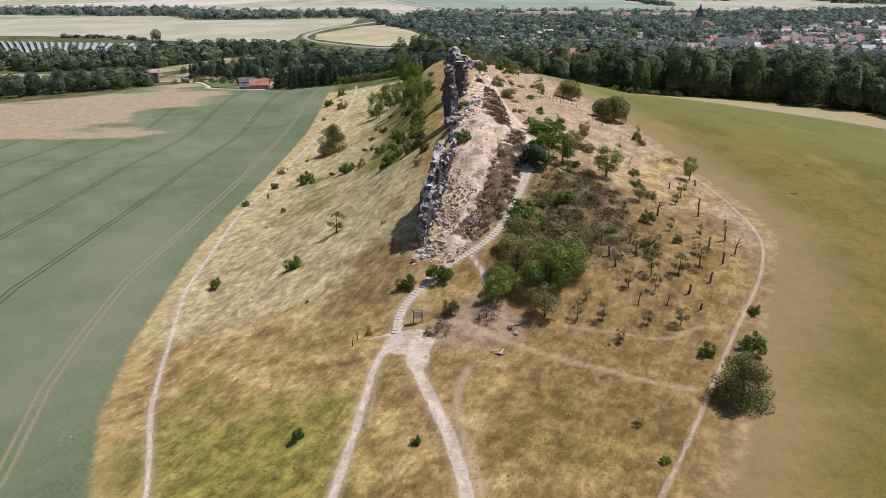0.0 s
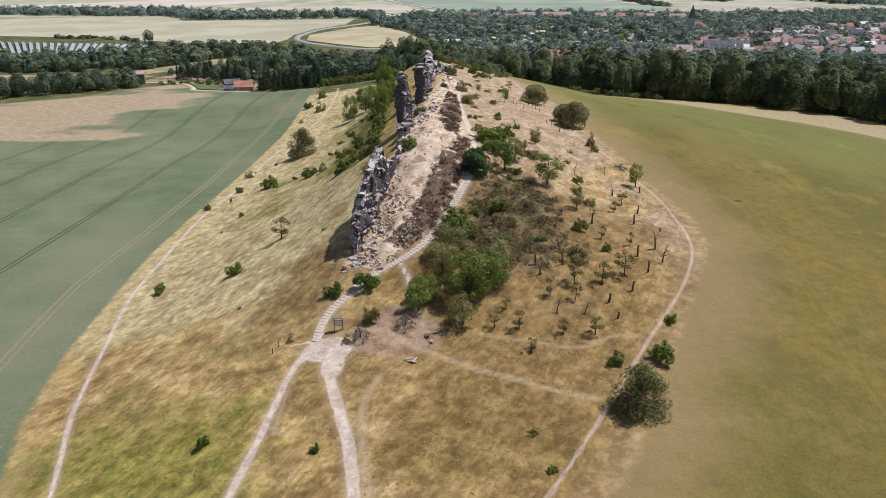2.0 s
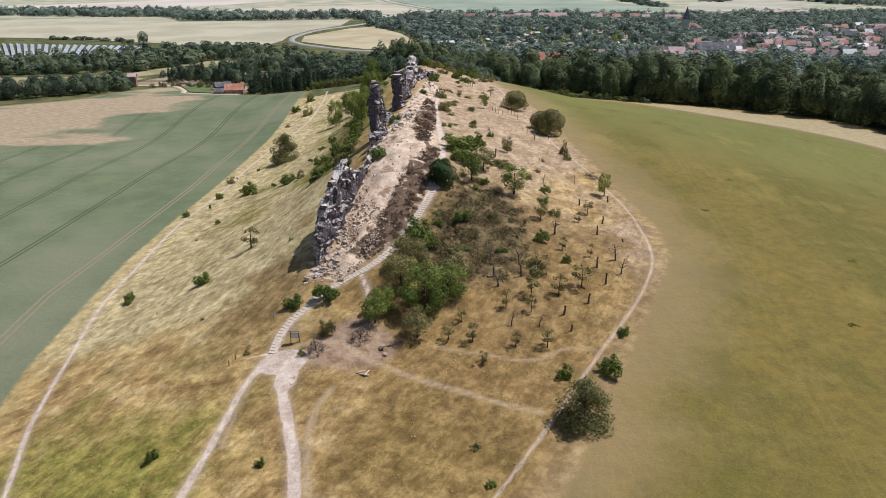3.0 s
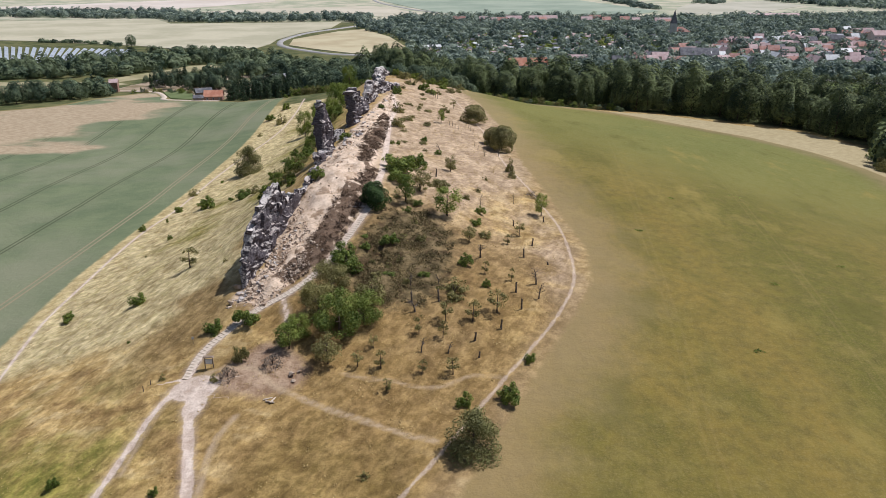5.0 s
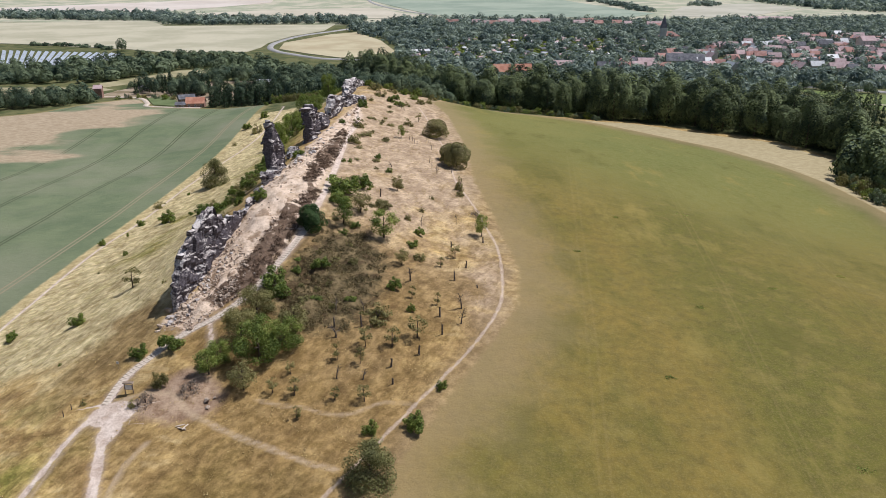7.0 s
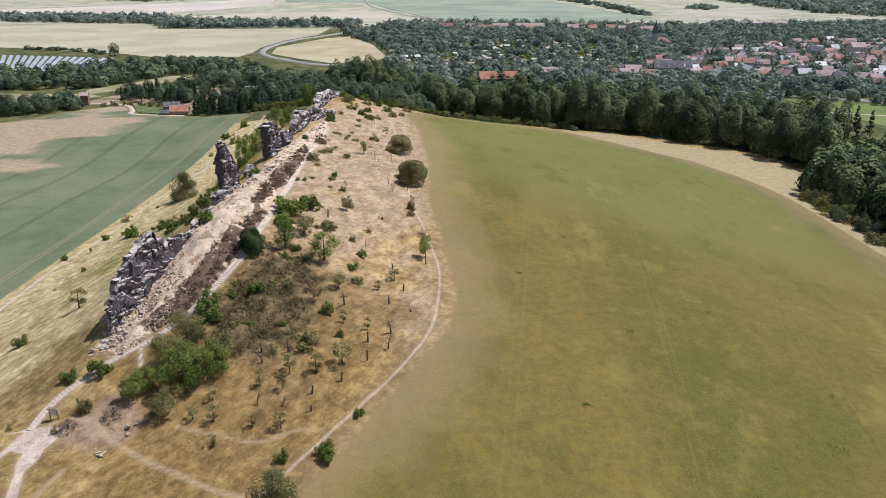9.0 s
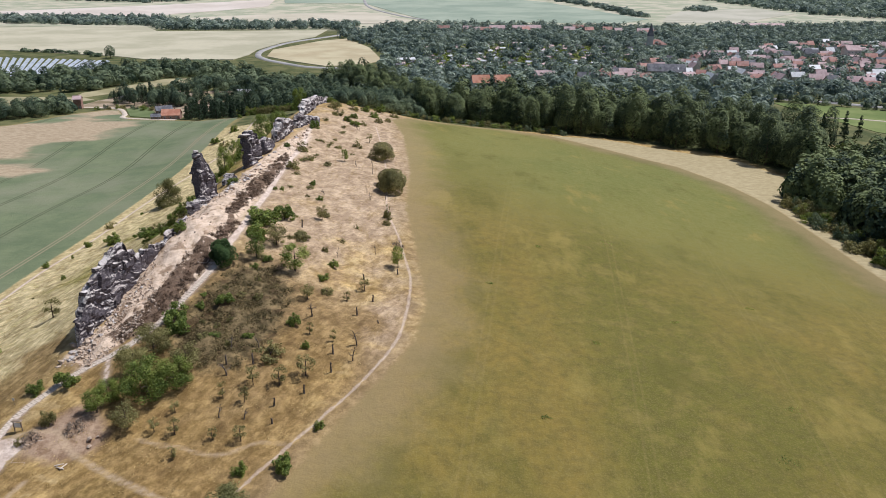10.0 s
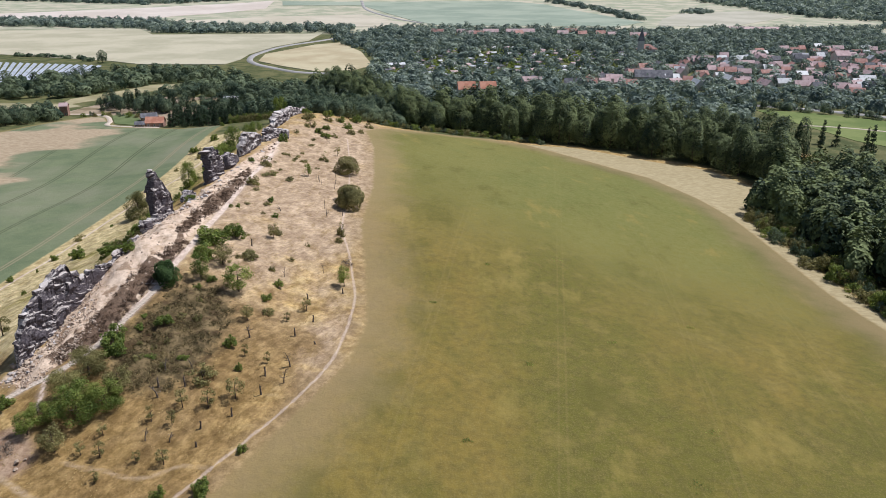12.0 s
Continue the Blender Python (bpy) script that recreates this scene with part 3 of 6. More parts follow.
def joined(pieces):
    """Several (verts, faces) as one, with faces of four."""
    verts, faces, n = [], [], 0
    for v, f in pieces:
        verts.append(np.asarray(v, float))
        faces.append(np.asarray(f, int) + n)
        n += len(v)
    return np.concatenate(verts), np.concatenate(faces)


def tube(points, radii, sides=6):
    """A tapering round limb through the points, closed at its end."""
    p = np.array(points, float)
    along = np.gradient(p, axis=0)
    along /= np.linalg.norm(along, axis=1, keepdims=True) + 1e-9
    ref = np.where(np.abs(along[:, 2:3]) > 0.8, [[1.0, 0, 0]], [[0, 0, 1.0]])
    u = np.cross(along, ref)
    u /= np.linalg.norm(u, axis=1, keepdims=True) + 1e-9
    w = np.cross(along, u)
    a = np.linspace(0, 2 * np.pi, sides, endpoint=False)
    rings = p[:, None] + np.array(radii)[:, None, None] * (np.cos(a)[None, :, None] * u[:, None] + np.sin(a)[None, :, None] * w[:, None])
    faces = []
    for i in range(len(p) - 1):
        for k in range(sides):
            n = (k + 1) % sides
            faces.append((i * sides + k, i * sides + n, (i + 1) * sides + n, (i + 1) * sides + k))
    return rings.reshape(-1, 3), faces


def box(cx, cy, cz, sx, sy, sz, turn=0.0, taper=1.0):
    """A box on its base centre, turned about z; taper narrows its top."""
    c, s = math.cos(turn), math.sin(turn)
    verts = []
    for dz, k in ((0, 1.0), (sz, taper)):
        for dx, dy in ((-1, -1), (1, -1), (1, 1), (-1, 1)):
            x, y = dx * sx / 2 * k, dy * sy / 2 * k
            verts.append((cx + c * x - s * y, cy + s * x + c * y, cz + dz))
    return verts, [(0, 3, 2, 1), (4, 5, 6, 7), (0, 1, 5, 4), (1, 2, 6, 5), (2, 3, 7, 6), (3, 0, 4, 7)]


def leaves(rng, centres, outward, size, loose=0.5):
    """A small bent leaf clump at each centre, roughly facing outward."""
    n = len(centres)
    normal = outward * 1.3 + rng.normal(0, loose, (n, 3)) + np.array([0, 0, 0.3])
    normal /= np.linalg.norm(normal, axis=1, keepdims=True) + 1e-9
    u = np.cross(normal, rng.normal(0, 1, (n, 3)))
    u /= np.linalg.norm(u, axis=1, keepdims=True) + 1e-9
    w = np.cross(normal, u)
    s = size * rng.uniform(0.6, 1.3, (n, 1))
    corner = [centres + u * s * 0.62, centres + w * s * 0.42 + normal * s * 0.12, centres - u * s * 0.58, centres - w * s * 0.45 + normal * s * 0.1]
    return np.stack(corner, 1).reshape(-1, 3), np.arange(4 * n).reshape(-1, 4)


def crown(rng, count, size, width, height, base, lumps, shape="round", fill=0.35, puff=1.0, loose=0.5):
    """Leaf clumps on many uneven lumps. round: widest in the middle; column: a tall narrow crown; cone: narrowing upward; low: a bush on the ground."""
    t = rng.uniform(0.04, 0.96, lumps)
    a = rng.uniform(0, 6.283, lumps)
    if shape == "low":
        t = rng.beta(1.0, 1.5, lumps) * 0.9
    if shape == "column":
        wide = np.interp(t, [0, 0.12, 0.5, 0.85, 1], [0.8, 1.0, 1.0, 0.62, 0.15])
    elif shape == "cone":
        wide = np.interp(t, [0, 0.06, 1], [0.6, 1.0, 0.04])
    elif shape == "low":
        wide = np.sqrt(np.clip(1 - t**2, 0.02, 1))
    else:
        wide = np.sqrt(np.clip(1 - (2 * t - 0.9) ** 2 / 1.25, 0.03, 1))
    r = np.sqrt(rng.uniform(0.3, 1, lumps)) * wide * rng.uniform(0.8, 1.05, lumps)
    if shape == "low":
        r *= rng.uniform(0.7, 1.3, lumps)
    lump_r = puff * (0.38 if shape in ("round", "low") else 0.36) * rng.uniform(0.6, 1.15, lumps) * (0.55 + 0.45 * wide)
    centre = np.stack([np.cos(a) * r * (1 - lump_r * 0.6), np.sin(a) * r * (1 - lump_r * 0.6), t], 1)
    pick = rng.choice(lumps, count, p=lump_r**2 / (lump_r**2).sum())
    d = rng.normal(0, 1, (count, 3))
    d /= np.linalg.norm(d, axis=1, keepdims=True)
    depth = np.where(rng.uniform(0, 1, count) < fill, rng.uniform(0.3, 1, count), rng.uniform(0.9, 1.05, count))
    half = width / 2
    p = centre[pick] * [half, half, height - base] + d * (lump_r[pick] * depth)[:, None] * [half, half, half * 0.85]
    p[:, 2] = np.maximum(p[:, 2], -0.02 * height) + base
    return leaves(rng, p, d, size, loose)


def dome(rng, count, size, width, height, base, lobes=9):
    """One rounded, lobed tree crown of leaf clumps."""
    d = rng.normal(0, 1, (count, 3))
    d /= np.linalg.norm(d, axis=1, keepdims=True)
    d[:, 2] = np.where(d[:, 2] < -0.85, -d[:, 2], d[:, 2])
    lobe = rng.normal(0, 1, (lobes, 3)) + [0, 0, 0.6]
    lobe /= np.linalg.norm(lobe, axis=1, keepdims=True)
    near = (d @ lobe.T).max(1).clip(0, 1)
    reach = (0.60 + 0.46 * near**6 + rng.normal(0, 0.03, count)) * np.where(rng.uniform(0, 1, count) < 0.2, 0.78, 1.0)
    outward = d + 0.5 * lobe[(d @ lobe.T).argmax(1)]
    outward /= np.linalg.norm(outward, axis=1, keepdims=True)
    p = d * reach[:, None] * [width / 2, width / 2, (height - base) * 0.56]
    p[:, :2] *= 1 + 0.75 * np.clip(-d[:, 2:3], 0, 1)
    p[:, 2] += base + (height - base) * 0.46
    return leaves(rng, p, outward, size, 0.28)


def branches(rng, height, radius, count, spread_out, start=0.3, twigs=2, lean=0.12):
    """A trunk with forking limbs."""
    k = 6
    bend_x, bend_y = rng.normal(0, lean, 2)
    t = np.linspace(0, 1, k)
    spine = np.stack([bend_x * height * t**2 + 0.05 * radius * rng.normal(0, 1, k), bend_y * height * t**2, height * t], 1)
    out = [tube(spine, radius * (1.25 - 1.0 * t) + 0.015, 6)]
    for i in range(count):
        f = start + (0.95 - start) * (i + rng.uniform(0, 0.8)) / count
        foot = np.array([np.interp(f, t, spine[:, j]) for j in range(3)])
        a, rise = rng.uniform(0, 6.283), rng.uniform(0.35, 1.0)
        length = spread_out * rng.uniform(0.6, 1.1) * (1.15 - 0.55 * f)
        tip = foot + length * np.array([math.cos(a), math.sin(a), rise])
        mid = (foot + tip) / 2 + rng.normal(0, 0.10 * length, 3)
        r = radius * (1.1 - f) * 0.6
        out.append(tube([foot, mid, tip], [r + 0.02, r * 0.6 + 0.015, 0.012], 5))
        for _ in range(twigs):
            b = mid + (tip - mid) * rng.uniform(0, 0.7)
            end = b + length * 0.45 * np.array([*rng.normal(0, 0.6, 2), rng.uniform(0.1, 0.9)])
            out.append(tube([b, (b + end) / 2 + rng.normal(0, 0.04 * length, 3), end], [r * 0.45 + 0.012, r * 0.3 + 0.01, 0.008], 4))
    return out


# ---- rocks ----
def boulder_mesh(name, seed, mat, flat=0.7, corners=15):
    """An angular broken stone about one metre across, standing on its base."""
    r = np.random.default_rng(seed)
    bm = bmesh.new()
    for _ in range(corners):
        p = r.uniform(-0.5, 0.5, 3)
        k = int(np.argmax(np.abs(p)))
        p[k] = math.copysign(0.5 * r.uniform(0.85, 1.0), p[k])
        p = np.sign(p) * np.abs(p * 2) ** 0.6 / 2
        bm.verts.new((p[0], p[1], p[2] * flat))
    made = bmesh.ops.convex_hull(bm, input=bm.verts)
    bmesh.ops.delete(bm, geom=[v for v in made["geom_interior"] if isinstance(v, bmesh.types.BMVert)], context="VERTS")
    low = min(v.co.z for v in bm.verts)
    for v in bm.verts:
        v.co.z -= low
    me = bpy.data.meshes.new(name)
    bm.to_mesh(me)
    bm.free()
    me.materials.append(mat)
    return me


BLOCKS = [boulder_mesh("block", 320 + i, ROCK, 1.0, 18) for i in range(10)]


CAPS = [boulder_mesh("block", 340 + i, CREST_ROCK, 1.0, 16) for i in range(6)]


def slab(parent, place, turn, r, long, deep, tall, kinds=None):
    kinds = kinds or BLOCKS
    piece = new("block", kinds[int(r.integers(len(kinds)))])
    piece.parent = parent
    piece.matrix_basis = Matrix.Translation(place) @ Matrix.Rotation(turn, 4, "Z") @ Matrix.Rotation(r.normal(0, 0.06), 4, "X") @ Matrix.Rotation(r.normal(0.10, 0.05), 4, "Y") @ Matrix.Diagonal((long, deep, tall, 1))


def chance(a, b, seed):
    """A repeatable random number, -1 to 1, for a pair of whole numbers."""
    h = math.sin(a * 127.1 + b * 311.7 + seed * 74.7) * 43758.5453
    return (h - math.floor(h)) * 2 - 1


def ledges(s, z, bed, cell, seed):
    """How far the bed of rock at (s, z) stands proud, with open joints between beds and between blocks of a bed."""
    q = z / bed + 0.55 * math.sin(z * 1.9 / bed + seed) + 0.35 * math.sin(z * 0.83 / bed + 2 * seed + s * 0.21)
    n = math.floor(q)
    f = q - n
    c = s / (cell * (1 + 0.35 * chance(n, 3, seed))) + chance(n, 7, seed)
    m = math.floor(c)
    g = c - m
    gap = max(0.0, 1 - f / 0.22) * (0.35 + 0.3 * chance(m, n, seed + 3)) + max(0.0, 1 - min(g, 1 - g) / 0.08) * 0.5
    return chance(n, 0, seed) * 0.55 + chance(n, m, seed + 1) * 0.6 + 0.25 * f - gap


def outcrop(name, spine, label, seed, bed=1.5, cell=2.8, pace=0.36, proud=0.5, grain=2.9, mat=None, sparse=0.8, neck=0.0, dip=0.16, lean=0.0, caps=0.5):
    """A wall of bedded, jointed sandstone. spine: rows of x, y, top, half thickness; lean: how far its head hangs over on the right."""
    rows = smooth_line(spine, pace)
    flat = rows[:, :2]
    along = np.gradient(flat, axis=0)
    along /= np.linalg.norm(along, axis=1, keepdims=True)
    side = np.stack([along[:, 1], -along[:, 0]], 1)
    around, head = 88, 0.08
    total = len(rows)
    verts = np.zeros((total, around, 3))
    for i, (x, y, top, half) in enumerate(rows):
        ends = min(1.0, math.sqrt(max(0.0, min(i, total - 1 - i) * pace / (half * 0.8))) * 0.9 + 0.1)
        half *= ends
        s = i * pace
        crest = top + 0.9 * chance(math.floor(s / 2.3 + 0.3 * chance(seed, 2, 1)), 1, seed) + 0.5 * chance(math.floor(s / 0.95), 5, seed)
        foot_right, foot_left = floor_at(x + side[i, 0] * half, y + side[i, 1] * half) - 0.8, floor_at(x - side[i, 0] * half, y - side[i, 1] * half) - 0.8
        crest = max(foot_right + 0.6, foot_right + (crest - foot_right) * (0.25 + 0.75 * ends))
        for k in range(around):
            v = k / (around - 1)
            if v < 0.5 - head:
                u, w, foot = v / (0.5 - head), -1, foot_left
            elif v > 0.5 + head:
                u, w, foot = (1 - v) / (0.5 - head), 1, foot_right
            else:
                u, w, foot = 1.0, (v - 0.5) / head, foot_right
            z = foot + (crest - foot) * u
            off = half * w * (1.06 - 0.26 * u**1.5) if abs(w) == 1 else half * w * 0.80
            off *= (1 + 0.40 * noise.noise((x * 0.2 + seed, y * 0.26, z * 0.30 + w))) * (1 - neck * math.exp(-((u - 0.25) / 0.2) ** 2))
            off += lean * u**1.3
            p = Vector((x + side[i, 0] * off, y + side[i, 1] * off, z))
            warp = 1.3 * noise.noise((x * 0.3, y * 0.2, z * 0.22 + seed)) + dip * s
            push = proud * ledges(s + 9 * w, z + warp, bed, cell, seed) + 0.15 * ledges(s + 4 * w, z + warp, bed * 0.45, cell * 0.45, seed + 5) + 0.25 * noise.noise(p * 0.9) + 0.75 * noise.noise(p * 0.33)
            push *= min(1.0, half / 1.1)
            if abs(w) == 1:
                p += Vector((side[i, 0], side[i, 1], 0)) * push * w + Vector((along[i, 0], along[i, 1], 0)) * 0.2 * noise.noise(p * 0.7)
            else:
                p.z += 0.5 * push
            verts[i, k] = p
    i = (np.arange(total - 1)[:, None] * around + np.arange(around - 1)[None, :]).ravel()
    faces = [tuple(f) for f in np.stack([i, i + 1, i + around + 1, i + around], 1).tolist()]
    me = bpy.data.meshes.new(name)
    ends = [tuple(range(around - 1, -1, -1)), tuple((total - 1) * around + k for k in range(around))]
    me.from_pydata(verts.reshape(-1, 3).tolist(), [], faces + ends)
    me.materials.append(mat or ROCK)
    ob = tagged(new(name, me), label, "rock")
    r = np.random.default_rng(seed + 200)
    for lane, first, last in ((-1, 6, 34), (1, 82, 53), (0, 40, 48)):
        i = 1
        while i < total - 2:
            span = grain * r.uniform(0.7, 1.5)
            n = min(total - 2, i + int(span / pace / 2))
            foot, top = verts[n, first, 2], verts[n, last, 2]
            level = foot + r.uniform(0, 0.5)
            while lane and level < top - 0.2:
                tall = min(grain * r.uniform(0.22, 0.5), top - level + 0.3)
                q = int(round(first + (last - first) * (level + tall / 2 - foot) / max(0.1, top - foot)))
                long, deep = span * r.uniform(0.8, 1.15), min(grain * 0.6, rows[n, 3] * 1.2) * r.uniform(0.8, 1.1)
                x, y, z = verts[n, min(around - 1, max(0, q))] - lane * (deep * 0.36 + r.uniform(-0.15, 0.15)) * np.array([side[n, 0], side[n, 1], 0])
                if r.uniform() > sparse and tall > 0.3:
                    slab(ob, (x, y, level - 0.1), math.atan2(along[n, 1], along[n, 0]) + r.normal(0, 0.12), r, long, deep, tall * 1.1)
                level += tall
            if lane == 0 and r.uniform() < caps:
                x, y, z = verts[n, 44]
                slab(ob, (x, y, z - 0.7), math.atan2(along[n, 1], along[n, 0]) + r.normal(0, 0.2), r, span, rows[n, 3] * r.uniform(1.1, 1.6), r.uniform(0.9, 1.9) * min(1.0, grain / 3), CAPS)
            i += max(1, int(span * 0.85 / pace))
    return ob


outcrop("rock_wall", [(-4.6, 138.5, 33.5, 0.62), (-4.2, 141, 37.5, 0.95), (-3.6, 143.6, 41.6, 1.1), (-2.9, 146.5, 44.0, 1.05), (-2.3, 149, 44.6, 0.95), (-1.7, 152, 46.2, 0.9), (-1.2, 155, 47.9, 0.85), (-0.8, 157.6, 47.0, 0.8), (-0.5, 159.4, 43.0, 0.78), (0.0, 162, 41.9, 0.75), (0.6, 166, 42.6, 0.72), (1.2, 169, 42.2, 0.66), (1.8, 174, 41.2, 0.6), (2.3, 179, 41.2, 0.6), (2.8, 182.5, 40.4, 0.45)],
        "tall jagged grey sandstone wall on the hill crest", 1, 2.1, 2.8, 0.34, 0.62, 3.3, sparse=0.86, lean=0.7, dip=0.2)
pinnacle = outcrop("rock_pinnacle", [(1.2, 207.0, 45.0, 0.8), (1.3, 207.8, 50.4, 1.3), (1.5, 208.8, 53.6, 1.4), (1.8, 210, 54.9, 1.25), (2.1, 211.4, 53.4, 1.35), (2.5, 213, 51.2, 1.55), (3.0, 214.6, 49.2, 1.55), (3.4, 215.8, 47.0, 1.3), (3.8, 217.2, 43.4, 0.8)],
                   "free-standing dark sandstone pinnacle with a pale capstone", 2, 1.9, 2.8, 0.26, 0.6, 3.0, sparse=0.82, neck=0.38, caps=0.25)
outcrop("rock_stub", [(2.6, 186, 40.4, 0.7), (2.7, 188.4, 42.4, 1.1), (2.9, 190.5, 41.6, 1.0), (3.2, 193, 40.4, 0.6)], "low broken sandstone stub in sandy rubble", 3, 1.1, 1.8)
outcrop("rock_ledge", [(2.2, 196.5, 41.4, 0.8), (2.6, 199, 43.8, 1.6), (3.4, 202, 44.3, 1.8), (4.2, 204.6, 43.4, 1.3), (5.0, 207, 42.0, 0.7)], "pale layered sandstone heap below the pinnacle", 13, 0.9, 2.0, 0.34, 0.45, 2.4, CREST_ROCK, sparse=0.7)
outcrop("rock_lump", [(3.2, 228.6, 40.8, 0.7), (3.6, 230.4, 43.6, 1.5), (4.2, 232.6, 43.4, 1.5), (4.8, 234.6, 41.0, 0.8)], "rounded sandstone lump between the pinnacle and the tower", 12, 1.3, 2.0)
tower_rock = outcrop("rock_tower", [(4.9, 246.6, 45, 0.9), (5.1, 247.8, 51.4, 1.5), (5.5, 250.2, 52.6, 1.75), (5.9, 252.8, 51.8, 1.7), (6.4, 255.8, 50.0, 1.5), (6.8, 258, 47.6, 1.1), (7.1, 260, 44.5, 0.7)],
        "blocky dark sandstone tower with a flat pale top", 4, 1.8, 2.8, 0.3, 0.75, 3.0, sparse=0.7, neck=0.42, lean=0.5)
outcrop("rock_knoll", [(6.8, 264, 43.5, 0.8), (7.0, 266, 47.0, 1.3), (7.4, 270, 46.4, 1.4), (7.7, 274, 44.8, 1.2), (7.9, 277, 42.4, 0.7)], "low sandstone knoll beside the taller tower", 8, 1.5, 2.4, 0.4, 0.55, 2.8, ROCK, sparse=0.7)
outcrop("rock_ridge", [(6.6, 283, 43.5, 0.9), (6.7, 285.5, 47.8, 1.6), (7.2, 289.5, 49.2, 1.9), (7.8, 297, 48.0, 1.9), (8.4, 303, 47.0, 1.6), (8.8, 307.5, 44.0, 0.9)],
        "long low sandstone ridge with bleached tops", 5, 2.0, 3.6, 0.45, 0.65, 3.8, CREST_ROCK, sparse=0.7, lean=0.5)
outcrop("rock_shelf", [(9.0, 312, 43.0, 0.9), (9.6, 315, 45.6, 1.4), (10.4, 320, 45.4, 1.6), (11.6, 325, 44.4, 1.5), (12.8, 330, 42.2, 0.9)], "bleached tilted sandstone shelf on the ridge", 15, 1.6, 3.0, 0.45, 0.5, 3.4, CREST_ROCK, sparse=0.7)
outcrop("rock_crest", [(6.6, 338, 42.2, 0.98), (6.2, 346, 45.6, 1.68), (5.6, 358, 45.2, 1.82), (5, 372, 43.6, 1.75), (4.4, 388, 41.4, 1.68), (4, 404, 38.8, 1.5), (3.8, 420, 36.4, 1.3), (3.8, 436, 32.4, 0.9)],
        "far pale sandstone crest running down the ridge", 6, 1.9, 3.6, 0.75, 0.6, 4.6, CREST_ROCK, sparse=0.7)
outcrop("rock_spur", [(10.5, 334, 41.6, 0.8), (12.5, 331, 42.6, 1.4), (15.5, 328, 42.3, 1.2), (17.5, 326, 41.2, 0.7)], "small bleached sandstone spur beside the ridge path", 7, 1.2, 1.8)

r_cap = np.random.default_rng(5)
for x, y, z, long, deep, tall in ((1.6, 209.6, 53.8, 3.2, 2.8, 1.9), (1.5, 209.3, 55.4, 1.9, 1.7, 1.2)):
    slab(pinnacle, (x, y, z), 1.5, r_cap, long, deep, tall, CAPS)
for x, y, z, long, deep, tall in ((5.3, 249.2, 51.6, 4.8, 4.2, 1.4), (6.2, 253.8, 50.8, 4.8, 3.8, 1.3)):
    slab(tower_rock, (x, y, z), 1.45, r_cap, long, deep, tall, CAPS)

STONES = [boulder_mesh("stone", 20 + i, (PALE_ROCK, RUBBLE, RUBBLE)[i % 3], (0.62, 0.8, 0.5)[i % 3]) for i in range(6)]
rng = np.random.default_rng(11)


def put_stone(x, y, size, i, label, group):
    ob = new("boulder", STONES[i % 6])
    ob.matrix_world = Matrix.Translation((x, y, floor_at(x, y) - 0.12 * size)) @ pose(0, 0, 0, rng.uniform(-14, 14), rng.uniform(-14, 14), rng.uniform(0, 360)) @ Matrix.Diagonal((size, size * rng.uniform(0.7, 1.2), size * rng.uniform(0.7, 1.1), 1))
    tagged(ob, label, "boulder", group)


for i in range(110):
    t = rng.uniform(0, 1) ** 1.3
    y = 133.5 + 26 * t
    x = -5.2 + 7 * t + rng.uniform(-0.8, 4.2) * (1 - 0.25 * t)
    put_stone(x, y, rng.uniform(0.4, 1.25) * (1.1 - 0.35 * t), i, "angular pale sandstone boulder in the rubble slope", "boulders below the rock wall")
for i in range(60):
    y = rng.uniform(185, 320)
    x = np.interp(y, [185, 204, 232, 282, 320], [4.5, 5, 8, 11.5, 14]) + abs(rng.normal(0, 2.2))
    put_stone(x, y, rng.uniform(0.5, 1.6), i, "weathered sandstone boulder lying on bare sand", "boulders along the ridge")
for i, (x, y, size) in enumerate(((7.5, 222, 2.6), (8.6, 219, 1.8), (7.4, 236, 2.2), (6.6, 226, 1.6), (9.4, 232, 1.5), (-5.6, 139.8, 2.2), (-4.6, 136.6, 1.6), (11.3, 109.2, 1.2), (12.4, 110, 0.8), (11.8, 107.6, 0.9))):
    put_stone(x, y, size, 1 if y < 115 else i, "large pale sandstone block fallen beside the crest", "fallen blocks")


def gravel(name, area, count, low, high, label, seed):
    """Many small stones as one piece of stuff."""
    r = np.random.default_rng(seed)
    corner = np.array(area)
    pieces = []
    while len(pieces) < count:
        p = corner.min(0) + r.uniform(0, 1, 2) * (corner.max(0) - corner.min(0))
        if inside(p[:1], p[1:], area)[0]:
            s = r.uniform(low, high)
            v, f = box(p[0], p[1], floor_at(*p) - 0.1 * s, s, s * r.uniform(0.6, 1.2), s * r.uniform(0.4, 0.8), r.uniform(0, 6), 0.7)
            v = np.array(v) + r.normal(0, 0.10 * s, (8, 3))
            pieces.append((v, f))
    tagged(new(name, mesh_of(name, *joined(pieces), RUBBLE)), label, "rubble", kind="stuff")


gravel("rubble", [(-7, 132), (-2.5, 146), (0, 158), (3, 168), (9, 150), (9, 140), (2, 130)], 900, 0.15, 0.55, "loose pale rubble below the rock wall", 1)
gravel("scree", SAND, 450, 0.12, 0.5, "small stones strewn over bare sand", 2)


# ---- plants ----
def make_bush(seed, leaf, label, width=4.0, height=3.2, count=1700, size=0.25, name="bush", category="bush"):
    r = np.random.default_rng(seed)
    ob = thing(name, 0, -500, label, category)
    part("stem", mesh_of("stem", *joined(sum([branches(r, height * 0.55, 0.05, 2, width * 0.2, 0.3, 1, 0.35) for _ in range(3)], [])), BARK), ob)
    part("foliage", mesh_of("foliage", *crown(r, count, size, width, height * 0.85, 0.0, 24, "low", 0.3, 0.85), leaf), ob)
    return ob, width, height


